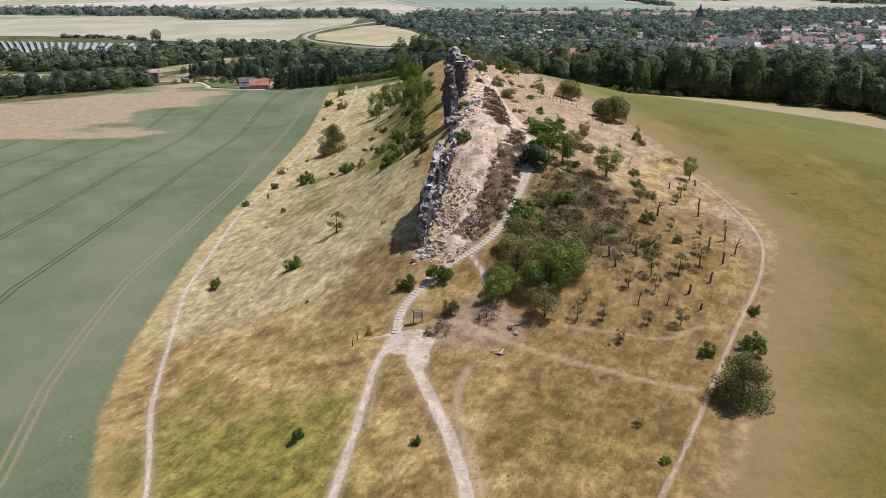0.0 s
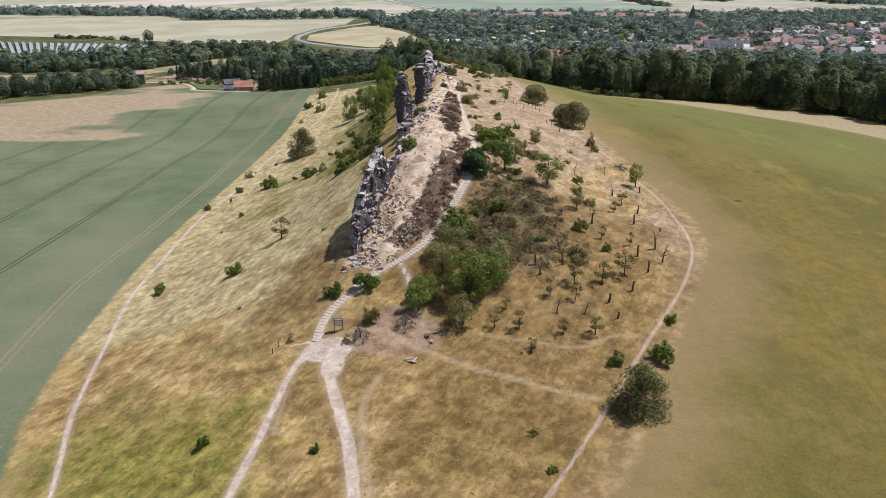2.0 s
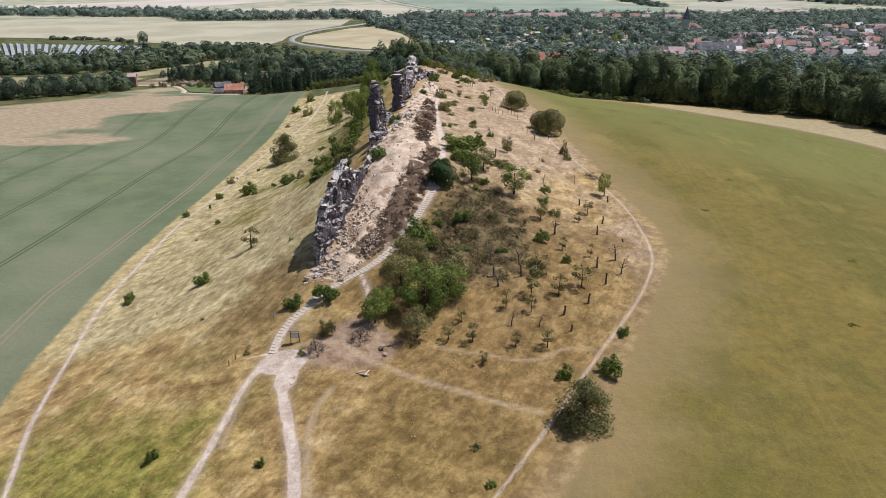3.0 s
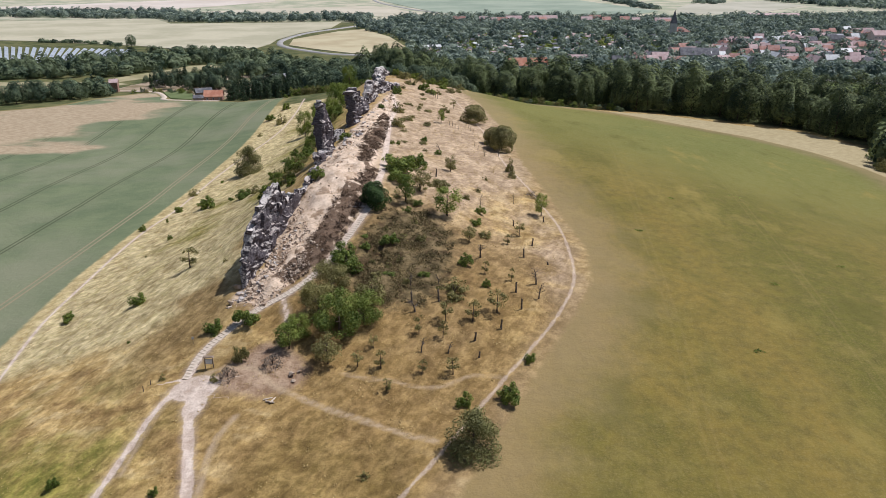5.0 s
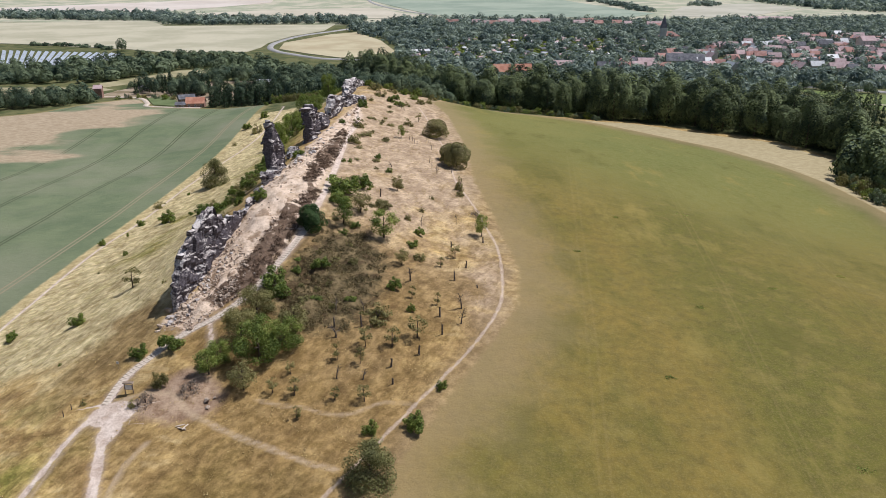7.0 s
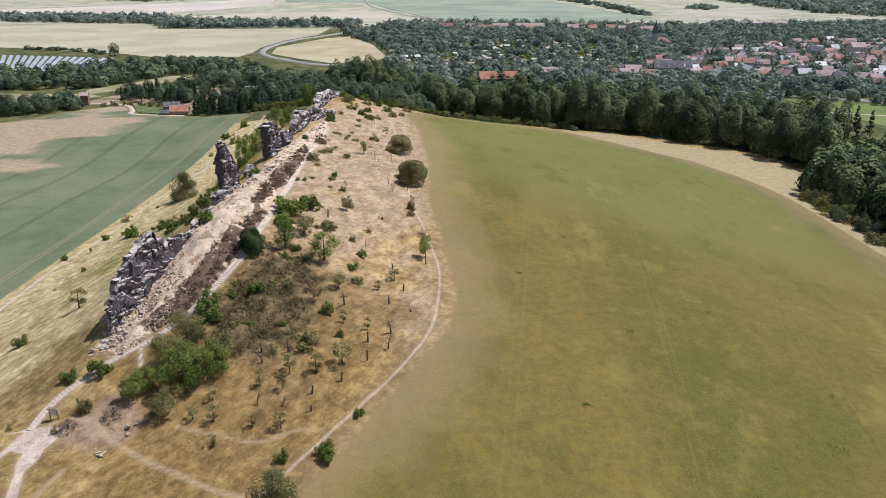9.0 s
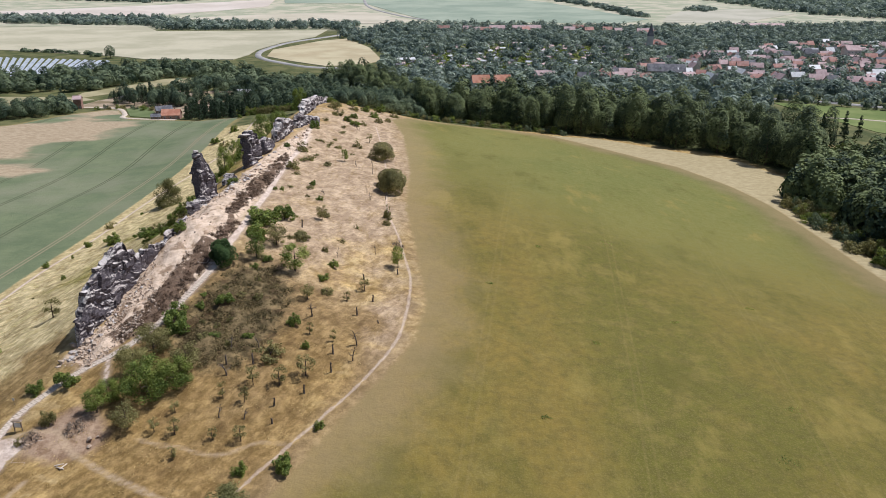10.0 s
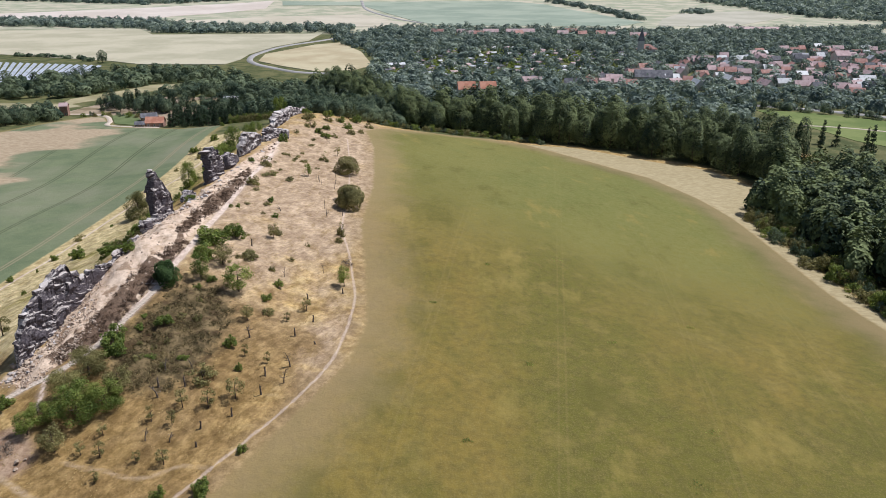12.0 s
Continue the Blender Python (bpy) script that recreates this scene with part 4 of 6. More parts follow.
def make_tree(seed, leaf, label, width, height, clear, count, size, lumps=24, shape="round", name="tree", radius=None, limbs=7, fill=0.35, puff=1.0, loose=0.5):
    r = np.random.default_rng(seed)
    ob = thing(name, 0, -500, label, "tree")
    part("trunk", mesh_of("trunk", *joined(branches(r, height * 0.8, radius or height * 0.022, limbs, width * 0.3, clear / height * 0.8 + 0.05, 1, 0.03)), BARK), ob)
    part("crown", mesh_of("crown", *(dome(r, count, size, width, height, clear, lumps) if shape == "dome" else crown(r, count, size, width, height, clear, lumps, shape, fill, puff, loose)), leaf), ob)
    return ob, width, height


def make_bare(seed, label, width, height, limbs, twigs, name="dead_tree", radius=0.16, category="dead tree"):
    r = np.random.default_rng(seed)
    pieces = branches(r, height * 0.75, radius, limbs, width * 0.42, 0.35, twigs, 0.14)
    ob = new(name, mesh_of(name, *joined(pieces), DEAD_WOOD))
    ob.location = (0, -500, floor_at(0, -500))
    return tagged(ob, label, category), width, height


used = set()


def plant(kind, x, y, width, height, turn=None, group="", label="", sink=0.12):
    """Sets one plant of a kind (the model itself first, then copies) at a place and size."""
    model, w, h = kind
    s = width / w
    m = Matrix.Translation((x, y, floor_at(x, y) - sink)) @ Matrix.Rotation(rng.uniform(0, 6.283) if turn is None else turn, 4, "Z") @ Matrix.Diagonal((s, s * rng.uniform(0.9, 1.1), height / h, 1))
    if model.name not in used:
        used.add(model.name)
        ob = model
        ob.matrix_basis = m
    else:
        ob = copy_thing(model, m @ Matrix.Diagonal([1 / k for k in model.scale] + [1]))
    return tagged(ob, label, group=group)


GREEN_BUSH = [make_bush(31 + i, LEAF_GREEN, "green hawthorn bush on dry grass") for i in range(2)]
OLIVE_BUSH = [make_bush(41 + i, LEAF_OLIVE, "loose olive-green bush on dry grass", count=1150) for i in range(2)]
DARK_BUSH = [make_tree(51, LEAF_DARK, "dense round dark green bush beside the stairhead", 5.5, 6.0, 0.0, 5200, 0.34, 16, "dome", "bush", 0.12)]
BRUSHWOOD = [make_bush(61, LEAF_GREY, "leafless grey brushwood on bare ground", 4.2, 2.6, 420, 0.22, "brushwood", "brushwood")]
SMALL_TREE = [make_tree(71 + i, LEAF_OLIVE if i else LEAF_GREEN, "small orchard tree with an open crown", 6.5, 7.0, 1.8, 1900, 0.28, 24) for i in range(2)]
SAPLING = [make_tree(81 + i, LEAF_OLIVE, "thin fruit-tree sapling in dry grass", 2.6, 3.6, 0.9, 520, 0.18, 12, name="sapling", radius=0.06, limbs=5) for i in range(2)]
BIG_TREE = [make_tree(91 + i, leaf, "broad spreading tree beside the stairs", 10.0, 8.5, 0.8, 7500, 0.245, 48, radius=0.22, puff=0.78) for i, leaf in enumerate((LEAF_GREEN, LEAF_OLIVE))]
THICKET = [make_tree(95, LEAF_DUSKY, "large airy bush with dark stems at the field edge", 9.0, 9.0, 0.1, 10000, 0.25, 44, "low", radius=0.10, limbs=9)]
DEAD_TREE = [make_bare(101 + i, "bare dead fruit tree with forked limbs", 4.0, 4.8, 7, 3) for i in range(3)]


def make_stump(seed):
    r = np.random.default_rng(seed)
    lean = r.normal(0, 0.12, 2)
    top = np.array([lean[0], lean[1], 2.3])
    pieces = [tube([(0, 0, -0.1), top * 0.4 + [0.03, 0, 0], top * 0.8, top], [0.24, 0.18, 0.17, 0.13], 8)]
    for a in r.uniform(0, 6.28, 2):
        b = top * r.uniform(0.75, 0.95)
        pieces.append(tube([b, b + [0.2 * math.cos(a), 0.2 * math.sin(a), 0.25], b + [0.3 * math.cos(a), 0.3 * math.sin(a), 0.55]], [0.1, 0.08, 0.03], 6))
    ob = new("tree_stump", mesh_of("tree_stump", *joined(pieces), DEAD_WOOD))
    ob.location = (0, -500, floor_at(0, -500))
    return tagged(ob, "weathered dead tree stump standing in dry grass", "stump"), 0.7, 2.6


STUMP = [make_stump(111), make_stump(112)]

for i, (x, y, w, h) in enumerate(((31.3, 168.9, 2.8, 2.3), (28.9, 165, 2.5, 1.7), (46.7, 191.3, 2.3, 1.6), (43.4, 182.3, 2.1, 2), (46.7, 175.4, 3.3, 2.4), (45.5, 167, 3.6, 2.2), (30.7, 159.8, 2, 1.8),
                                  (47.3, 160.9, 3.4, 2.1), (46.4, 136.8, 2, 2.2), (53.2, 113.2, 2.4, 2.4), (-2.5, 109.5, 1.7, 1.8), (57.7, 210.3, 2.7, 2.4), (21.3, 220.8, 1.6, 1.7), (23.2, 222.8, 1.8, 1.7),
                                  (25, 264.6, 3.2, 2.6), (31.2, 264.3, 2.7, 2), (30.9, 235, 2.8, 2.3), (35.6, 220.7, 2.7, 2), (49.2, 203.1, 1.8, 1.7))):
    plant((GREEN_BUSH + OLIVE_BUSH)[i % 4], x, y, w, h, group="bushes on the sunny slope")
for i, (x, y, w, h) in enumerate(((48.8, 102.6, 4.6, 4.0), (-6.4, 124.5, 4.0, 3.4), (-0.3, 124.8, 5.4, 4.2), (16.3, 144.3, 6.3, 4.6), (4.9, 181.2, 4.8, 3.4), (6.3, 226.6, 4.8, 3.2), (42.3, 145.1, 3.4, 3.2), (17.4, 140.6, 6.4, 5.0))):
    plant(GREEN_BUSH[i % 2], x, y, w, h, group="bright green bushes")
for i in range(12):
    a, q = rng.uniform(0, 6.28), math.sqrt(rng.uniform(0, 1))
    plant((OLIVE_BUSH + GREEN_BUSH[:1])[i % 3], 29 + 10 * q * math.cos(a), 149 + 14 * q * math.sin(a), rng.uniform(1.4, 3.6), rng.uniform(0.8, 2.0), group="bushes in the heath", label="small olive bush among brown heather")
plant(DARK_BUSH[0], 21.2, 164.7, 6.0, 5.8, label="dense round dark green bush beside the stairhead")
ROUND_BUSH = make_tree(57, LEAF_OLIVE, "tall round olive-green bush at the meadow edge", 9.0, 7.5, 0.2, 6500, 0.36, 38, "dome", "bush", 0.14)
for x, y, w, h in ((49.1, 289.8, 9.0, 7.2), (57, 243.8, 9.6, 8.2), (54.6, 251.5, 7.0, 6.0)):
    plant(ROUND_BUSH, x, y, w, h, group="round bushes at the meadow edge")
for i, (x, y, w, h) in enumerate(((57.6, 215.6, 3.2, 5.6), (24.5, 188.8, 9.5, 5.8), (29.8, 195.6, 7, 5.8), (21.4, 248, 5.5, 4.4), (19.6, 274.5, 5.7, 4.8),
                                  (16.6, 318.4, 5.5, 4.5), (26.2, 179.1, 5.9, 4.4), (36.5, 185.2, 5.1, 2.8), (20.7, 360.7, 6.8, 4.6), (26.1, 352.4, 4.4, 4), (30.9, 346.8, 5.4, 3.4), (16.5, 379.5, 7.7, 5.6),
                                  (37.4, 301.9, 4.8, 3.8), (13.5, 276.4, 3.1, 2.2), (25.8, 149.8, 4.6, 3.6), (1.2, 114.2, 3.4, 4.2), (39.7, 132.7, 6.5, 4.6), (41.4, 101.5, 3.2, 3.0))):
    plant((OLIVE_BUSH + GREEN_BUSH)[(i * 3) % 4], x, y, w, h, group="larger bushes on the ridge")
for i, (x, y, w, h) in enumerate(((-52.8, 156.7, 3.8, 3.2), (-33.1, 152.5, 4.3, 3.6), (-12.7, 112.2, 1.4, 1.7), (-66.2, 235.8, 3.1, 2.7), (-60.9, 256.1, 3.2, 3.2), (-63.3, 281.2, 5.2, 3.5), (-48.2, 251, 6.9, 5.4),
                                  (-31.9, 242.9, 6, 3.8), (-27.1, 239.2, 3.9, 4), (-67.6, 438.5, 6.3, 5), (-63.6, 465.1, 5.9, 6), (-57.6, 422.7, 6.7, 7.4), (-49.2, 215.3, 1.7, 2.1), (-60.2, 242.9, 1, 2.1),
                                  (-13.5, 157.2, 1.3, 1.2), (-38.5, 248.2, 2.5, 1.8), (-26.5, 130.5, 0.9, 0.8), (-50.9, 200.1, 1, 1))):
    plant((GREEN_BUSH + OLIVE_BUSH[:1])[i % 3], x, y, w, h, group="bushes on the shaded slope")
for i, (x, y, w, h) in enumerate(((-55.9, 295.7, 1.9, 1.5), (-13.5, 232, 3.4, 5), (-10.6, 216, 3.2, 2.8), (-7.4, 206, 3, 3), (-13.2, 212, 3.6, 3.8), (-64.6, 398.4, 3.8, 2.6), (-75.8, 522.3, 4.6, 3.5), (-5, 195, 3.4, 3.2),
                                  (-9, 224, 4, 4.4), (-8, 243, 4.5, 5), (-16, 248, 4, 4), (-6.5, 186, 3, 2.6), (-20.4, 87.1, 2.0, 2.8), (-3.5, 83.1, 1.7, 1.7), (26.4, 84.5, 1.9, 1.7), (28, 77, 1.5, 1.3))):
    plant((GREEN_BUSH + OLIVE_BUSH[:1])[i % 3], x, y, w, h, group="bushes below the rocks")
for i, (x, y, w, h) in enumerate(((28.2, 169.5, 6.2, 7), (31.4, 177.9, 6.7, 6.2), (38.3, 167.4, 8.6, 7), (43.4, 155.9, 3.6, 4.4), (63.2, 182.5, 4.8, 6), (39.3, 202.5, 3.8, 5), (36.1, 274, 3.6, 5), (17.2, 112.1, 5.8, 5.6), (9.5, 116.7, 5.5, 4.6), (23.8, 127.4, 7.2, 6.2))):
    plant(SMALL_TREE[i % 2], x, y, w, h, group="small trees on the slope")
for i, (x, y, w, h) in enumerate(((18.3, 120.1, 11, 8.4), (13.6, 125.5, 9, 7), (-45.9, 301.7, 12.3, 13), (-33.1, 364.5, 10, 12.5), (-27, 378.8, 12.6, 12), (-9, 268, 7.5, 10), (-27, 500, 14, 16.5), (-13.2, 369.6, 9.5, 9), (-18, 400, 11, 11), (-14, 345, 11, 13), (-17.5, 331, 13, 10), (-12.5, 322, 8.5, 8), (22.5, 123.5, 9.5, 6.0), (15, 132.6, 9.5, 6.4), (10.6, 119.6, 6.5, 4.6))):
    plant(BIG_TREE[0 if x < 0 else i % 2] if i != 2 else THICKET[0], x, y, w, h, group="broad trees on the hill", label="broad airy tree standing alone beside the field path" if i == 2 else "")
plant(THICKET[0], 42.3, 90.0, 8.6, 7.6)
plant(SAPLING[0], -25.6, 166.7, 4.8, 6.2, group="saplings of the old orchard", label="thin airy grey-green tree alone on the slope")
for i, (x, y, w, h) in enumerate(((52.4, 158.6, 1.6, 2.7), (55.9, 166.1, 2.1, 3.3), (46.4, 142, 1.3, 3), (38.1, 124.2, 2.4, 4), (43.3, 124.6, 2.8, 4.2), (48.1, 127.7, 3.1, 4.3), (33.1, 120.2, 1.7, 3.7), (37.6, 119.3, 1.7, 3.2),
                                  (34, 109.6, 1.6, 2.6), (39.4, 109.3, 2.1, 3.1), (26.7, 110.6, 2, 3.6), (22.6, 111.3, 1.7, 2.8), (28.2, 105, 1.5, 2.4), (24.9, 116.2, 1.7, 2.5), (51.9, 140.1, 1.2, 3.1), (41, 316.9, 2.5, 3.8))):
    plant(SAPLING[i % 2], x, y, w * 1.4, h * 1.15, group="saplings of the old orchard")
for i, (x, y, w, h) in enumerate(((45.7, 149.1, 4.5, 5), (57.1, 139.9, 3.6, 5.2), (57, 133.8, 3.3, 4.7), (36.7, 135.3, 2.3, 3.9), (33.7, 115.1, 2.7, 3.9), (32.1, 126.6, 4.3, 3.8), (30.9, 134.8, 3, 3.5), (38.6, 114.9, 2.5, 3),
                                  (50.4, 231.5, 2.6, 3.2), (55.2, 234.7, 2.3, 3.3), (35.9, 227, 2.5, 2.8), (47, 181.1, 1.6, 4.2), (56.4, 188.8, 1.2, 4.2))):
    plant(DEAD_TREE[i % 3], x, y, w, h, group="dead fruit trees")
for i, (x, y, h) in enumerate(((55.7, 152.5, 2.6), (63.4, 178.6, 1.7), (55, 172.4, 1.9), (58.5, 160.9, 2.1), (60.9, 150.2, 0.9), (52.5, 135.7, 2.6), (36.7, 130.2, 2.8), (53.1, 129.4, 2.8), (48.6, 122.8, 2.2),
                               (43.5, 118.7, 2.1), (44.1, 113.9, 1.6), (35.3, 192.8, 2.8), (31.4, 129.3, 2.8))):
    plant(STUMP[i % 2], x, y, 0.7, h, group="stumps")
for i, (x, y, w, h) in enumerate(((34, 352, 4, 3), (40, 368, 5, 3.6), (28, 366, 4.4, 3.4), (36, 384, 6, 4), (24, 392, 6, 4.4), (44, 376, 4, 3), (12, 396, 6, 5), (30, 402, 6, 4.6), (18, 340, 3, 2.2), (27, 334, 2.6, 2), (36, 420, 8, 6), (20, 415, 7, 5), (45, 400, 6, 4))):
    plant((OLIVE_BUSH + GREEN_BUSH)[i % 4], x, y, w, h, group="bushes at the end of the ridge")
for i in range(34):
    y = rng.uniform(168, 335)
    x = np.interp(y, [168, 206, 259, 304, 335], [21, 22, 20, 19, 18]) + 2.0 + abs(rng.normal(0, 5.5))
    plant(OLIVE_BUSH[i % 2], x, y, rng.uniform(1.6, 4.8), rng.uniform(0.7, 1.6), group="low scrub beside the ridge path", label="low olive scrub in dry grass")
for i in range(16):
    y = rng.uniform(205, 320)
    plant((OLIVE_BUSH[:1] + GREEN_BUSH)[i % 3], rng.uniform(-40, -4) if y > 230 else rng.uniform(-18, -4), y, rng.uniform(1.8, 4.4), rng.uniform(1.2, 3.2), group="bushes below the rocks")
for i in range(46):
    y = rng.uniform(196, 335)
    plant((GREEN_BUSH + OLIVE_BUSH[:1])[i % 3], -4.5 - abs(rng.normal(0, 6.5)), y, rng.uniform(2.2, 5.4), rng.uniform(1.6, 4.2), group="bushes below the rocks")
for x, y, w, h in ((-0.1, 110.1, 4.4, 2.4), (61.9, 196, 4.2, 2.3), (7.4, 112.3, 4.3, 2.5)):
    plant(BRUSHWOOD[0], x, y, w, h, group="heaps of brushwood")


def sprigs(name, areas, count, leaf, size, per, tall, label, category, seed, keep_off=None):
    """Low growth too dense to count: small upright clumps over some areas."""
    r = np.random.default_rng(seed)
    feet = []
    for area in areas:
        c = np.array(area)
        p = c.min(0) + r.uniform(0, 1, (count * 4, 2)) * (c.max(0) - c.min(0))
        p = p[inside(p[:, 0], p[:, 1], area)]
        if keep_off is not None:
            p = p[keep_off(p[:, 0], p[:, 1])]
        feet.append(p[:count])
    p = np.concatenate(feet)
    z = land(p[:, 0], p[:, 1])
    big = r.uniform(0.5, 1.2, (len(p), 1, 1))
    d = r.normal(0, 1, (len(p), per, 3)) * [size * 1.1, size * 1.1, 0]
    d[:, :, 2] = r.uniform(0.1, 1, (len(p), per)) * tall
    c = np.concatenate([p, z[:, None]], 1)[:, None, :] + d * big
    out = d * [1, 1, 0.3] + [0, 0, 0.15]
    out = (out / (np.linalg.norm(out, axis=2, keepdims=True) + 1e-9)).reshape(-1, 3)
    me = mesh_of(name, *leaves(r, c.reshape(-1, 3), out, size), leaf)
    return tagged(new(name, me), label, category, kind="stuff")


def patchy(scale, seed, low):
    return lambda x, y: fractal(x, y, scale, 3, seed) > low


sprigs("heather", [HEATH], 1900, LEAF_HEATH, 0.24, 9, 0.5, "brown heather tussocks beside the stairs", "heather", 1, lambda x, y: fractal(x, y, 5.0, 3, 5) - 0.9 * step(-4, 0, border(x, y, HEATH)) > -0.5)
sprigs("dry_brush", [BRUSH_STRIP, BRUSH_BANK], 1500, LEAF_BROWN, 0.22, 9, 0.4, "dark brown dry brush on the sandy bank", "brush", 2, patchy(4.0, 6, -0.1))
HILL_GRASS = [(-58, 66), (-64, 160), (-66, 300), (-8, 300), (-8, 140), (0, 128), (10, 136), (22, 166), (24, 300), (52, 300), (64, 195), (66, 160), (58, 124), (24, 66)]
off_paths = lambda x, y: np.minimum.reduce([line_distance(x, y, p) - w for p, w in (*SOLID, (EDGE_PATH, 0.2))]) > 0.5
sprigs("grass_tussocks", [HILL_GRASS], 14000, GRASS, 0.17, 3, 0.10, "straw-coloured grass tussocks all over the hill", "grass", 3, lambda x, y: off_paths(x, y) & (fractal(x, y, 7.0, 3, 8) > -0.25))

WEED_SPOTS = [(126.7, 216, 2.2), (141, 110, 2.0), (150, 128, 1.3), (112, 150, 0.9), (135, 165, 1.0), (97, 120, 0.8), (160, 180, 1.1), (104, 205, 0.9), (122, 96, 1.0), (88, 178, 0.7)]
sprigs("meadow_weeds", [[(x + s * 1.5 * math.cos(a) * (1 + 0.3 * math.sin(3 * a + x)), y + s * math.sin(a)) for a in np.linspace(0, 6.28, 9)[:-1]] for x, y, s in WEED_SPOTS], 22, LEAF_GREEN, 0.2, 4, 0.2,
       "dark green weed patches in the mown meadow", "weeds", 9)


# ---- woods ----
HEDGE = [make_bush(151 + i, leaf, "overgrown hedge bush at the wood edge", 6.5, 4.5, 1100, 0.36) for i, leaf in enumerate((LEAF_GREEN, LEAF_OLIVE, LEAF_WOOD))]
POPLAR = [make_tree(121 + i, LEAF_POPLAR, "tall green poplar in a dense belt", 11.0, 24.0, 0.3, 3000, 0.66, 30, "dome", "poplar", 0.28, 4) for i in range(4)]
WOOD_TREE = [make_tree(131 + i, LEAF_WOOD, "leafy green tree in a dense wood", 11.0, 14.0, 0.8, 1300, 0.85, 12, "dome", "woodland_tree", 0.25, 4) for i in range(3)]
CONIFER = [make_tree(141 + i, LEAF_CONIFER, "dark green pointed spruce beside other trees", 5.5, 15.0, 0.4, 900, 0.55, 70, "cone", "spruce", 0.2, 5) for i in range(2)]


def stand(area, gap, seed, keep=None):
    """Places about gap metres apart inside an area."""
    r = np.random.default_rng(seed)
    c = np.array(area)
    xs, ys = np.meshgrid(np.arange(c[:, 0].min(), c[:, 0].max(), gap), np.arange(c[:, 1].min(), c[:, 1].max(), gap))
    x, y = xs.ravel() + r.uniform(-0.42, 0.42, xs.size) * gap, ys.ravel() + r.uniform(-0.42, 0.42, xs.size) * gap
    ok = inside(x, y, area)
    if keep is not None:
        ok &= keep(x, y)
    return list(zip(x[ok].tolist(), y[ok].tolist()))


BELT = [(60, 508), (111, 510), (141, 484), (174, 477), (214, 446), (245, 428), (262, 385), (300, 410), (270, 470), (205, 525), (140, 560), (60, 570)]
EAST_WOOD = [(242, 120), (236, 205), (234, 240), (227, 310), (262, 378), (305, 405), (335, 330), (330, 230), (320, 100), (262, 60)]


def tinted(me, pieces, seed):
    """Gives each tree of a joined wood its own shade of green."""
    own = np.random.default_rng(seed + 500).uniform(-0.35, 0.35, len(pieces))
    me.attributes.new("tint", "FLOAT", "POINT").data.foreach_set("value", np.repeat(own, [len(v) for v, f in pieces]).astype(np.float32))
    return me


def forest(name, area, gap, seed, models, wide, tall, single, group, label, leaf, grow=None, keep=None):
    """A wood: its nearest trees one by one, the rest behind them as one piece of stuff."""
    r = np.random.default_rng(seed)
    places = sorted(stand(area, gap, seed, keep), key=lambda p: p[1] + 0.25 * abs(p[0]))
    pieces = []
    for n, (x, y) in enumerate(places):
        w, h = r.uniform(*wide), r.uniform(*tall) + (grow(x, y) if grow else 0)
        if n < single:
            plant(models[int(r.integers(len(models)))], x, y, w, h, group=group)
        else:
            v, f = dome(r, 480, w * 0.125, w, h, h * 0.05, 24 if h > 1.7 * w else 10)
            pieces.append((v + [x, y, floor_at(x, y) - 0.3], f))
    if pieces:
        tagged(new(name, tinted(mesh_of(name, *joined(pieces), leaf), pieces, seed)), label, "wood", kind="stuff")


forest("poplar_grove", BELT, 10.2, 1, POPLAR, (11, 18), (17, 31), 105, "poplar belt", "green poplars standing behind the first rows", LEAF_POPLAR)
forest("eastern_grove", EAST_WOOD, 8.4, 2, POPLAR + WOOD_TREE[:1], (10, 15), (13, 24), 75, "eastern wood", "green trees deep in the eastern wood", LEAF_POPLAR)
forest("crest_grove", [(-48, 712), (-20, 670), (22, 600), (56, 514), (64, 572), (30, 650), (-10, 728)], 9.5, 8, POPLAR, (10, 15), (17, 27), 60, "tall trees beyond the hill", "green trees beyond the end of the hill", LEAF_POPLAR)
for i in range(96):
    t = i / 95
    x, y = np.interp(t, [0, 0.25, 0.6, 1], [220, 223, 230, 238]) + rng.uniform(-1, 8), np.interp(t, [0, 0.25, 0.6, 1], [308, 262, 205, 140]) + rng.uniform(-4, 4)
    plant(HEDGE[i % 3], x, y, rng.uniform(6, 9.5), rng.uniform(4, 8), group="hedge before the eastern wood")
for i in range(40):
    t = i / 39
    x, y = np.interp(t, [0, 0.35, 0.7, 1], [40, 72, 118, 150]) + rng.uniform(-3, 3), np.interp(t, [0, 0.35, 0.7, 1], [470, 494, 492, 470]) + rng.uniform(-3, 9)
    plant(HEDGE[i % 3], x, y, rng.uniform(5, 9), rng.uniform(3, 6), group="hedge before the poplar belt")

for i in range(34):
    t = i / 33
    plant(HEDGE[i % 2], -86 + 70 * t + rng.uniform(-1.5, 1.5), float(np.interp(t, [0, 0.4, 1], [541, 540, 532])) + rng.uniform(-2, 9), rng.uniform(5, 9), rng.uniform(5, 8.5), group="hedge over the end of the hill", label="bright green hedge bush along the end of the hill")
HILL_FOOT = [(-88, 562), (-60, 570), (-30, 560), (-12, 540), (-4, 470), (-2, 452), (20, 440), (44, 460), (58, 500), (60, 640), (-20, 640), (-60, 620)]
WEST_WOOD = [(-420, 470), (-340, 500), (-256, 532), (-226, 566), (-222, 592), (-246, 596), (-268, 566), (-345, 532), (-420, 505)]
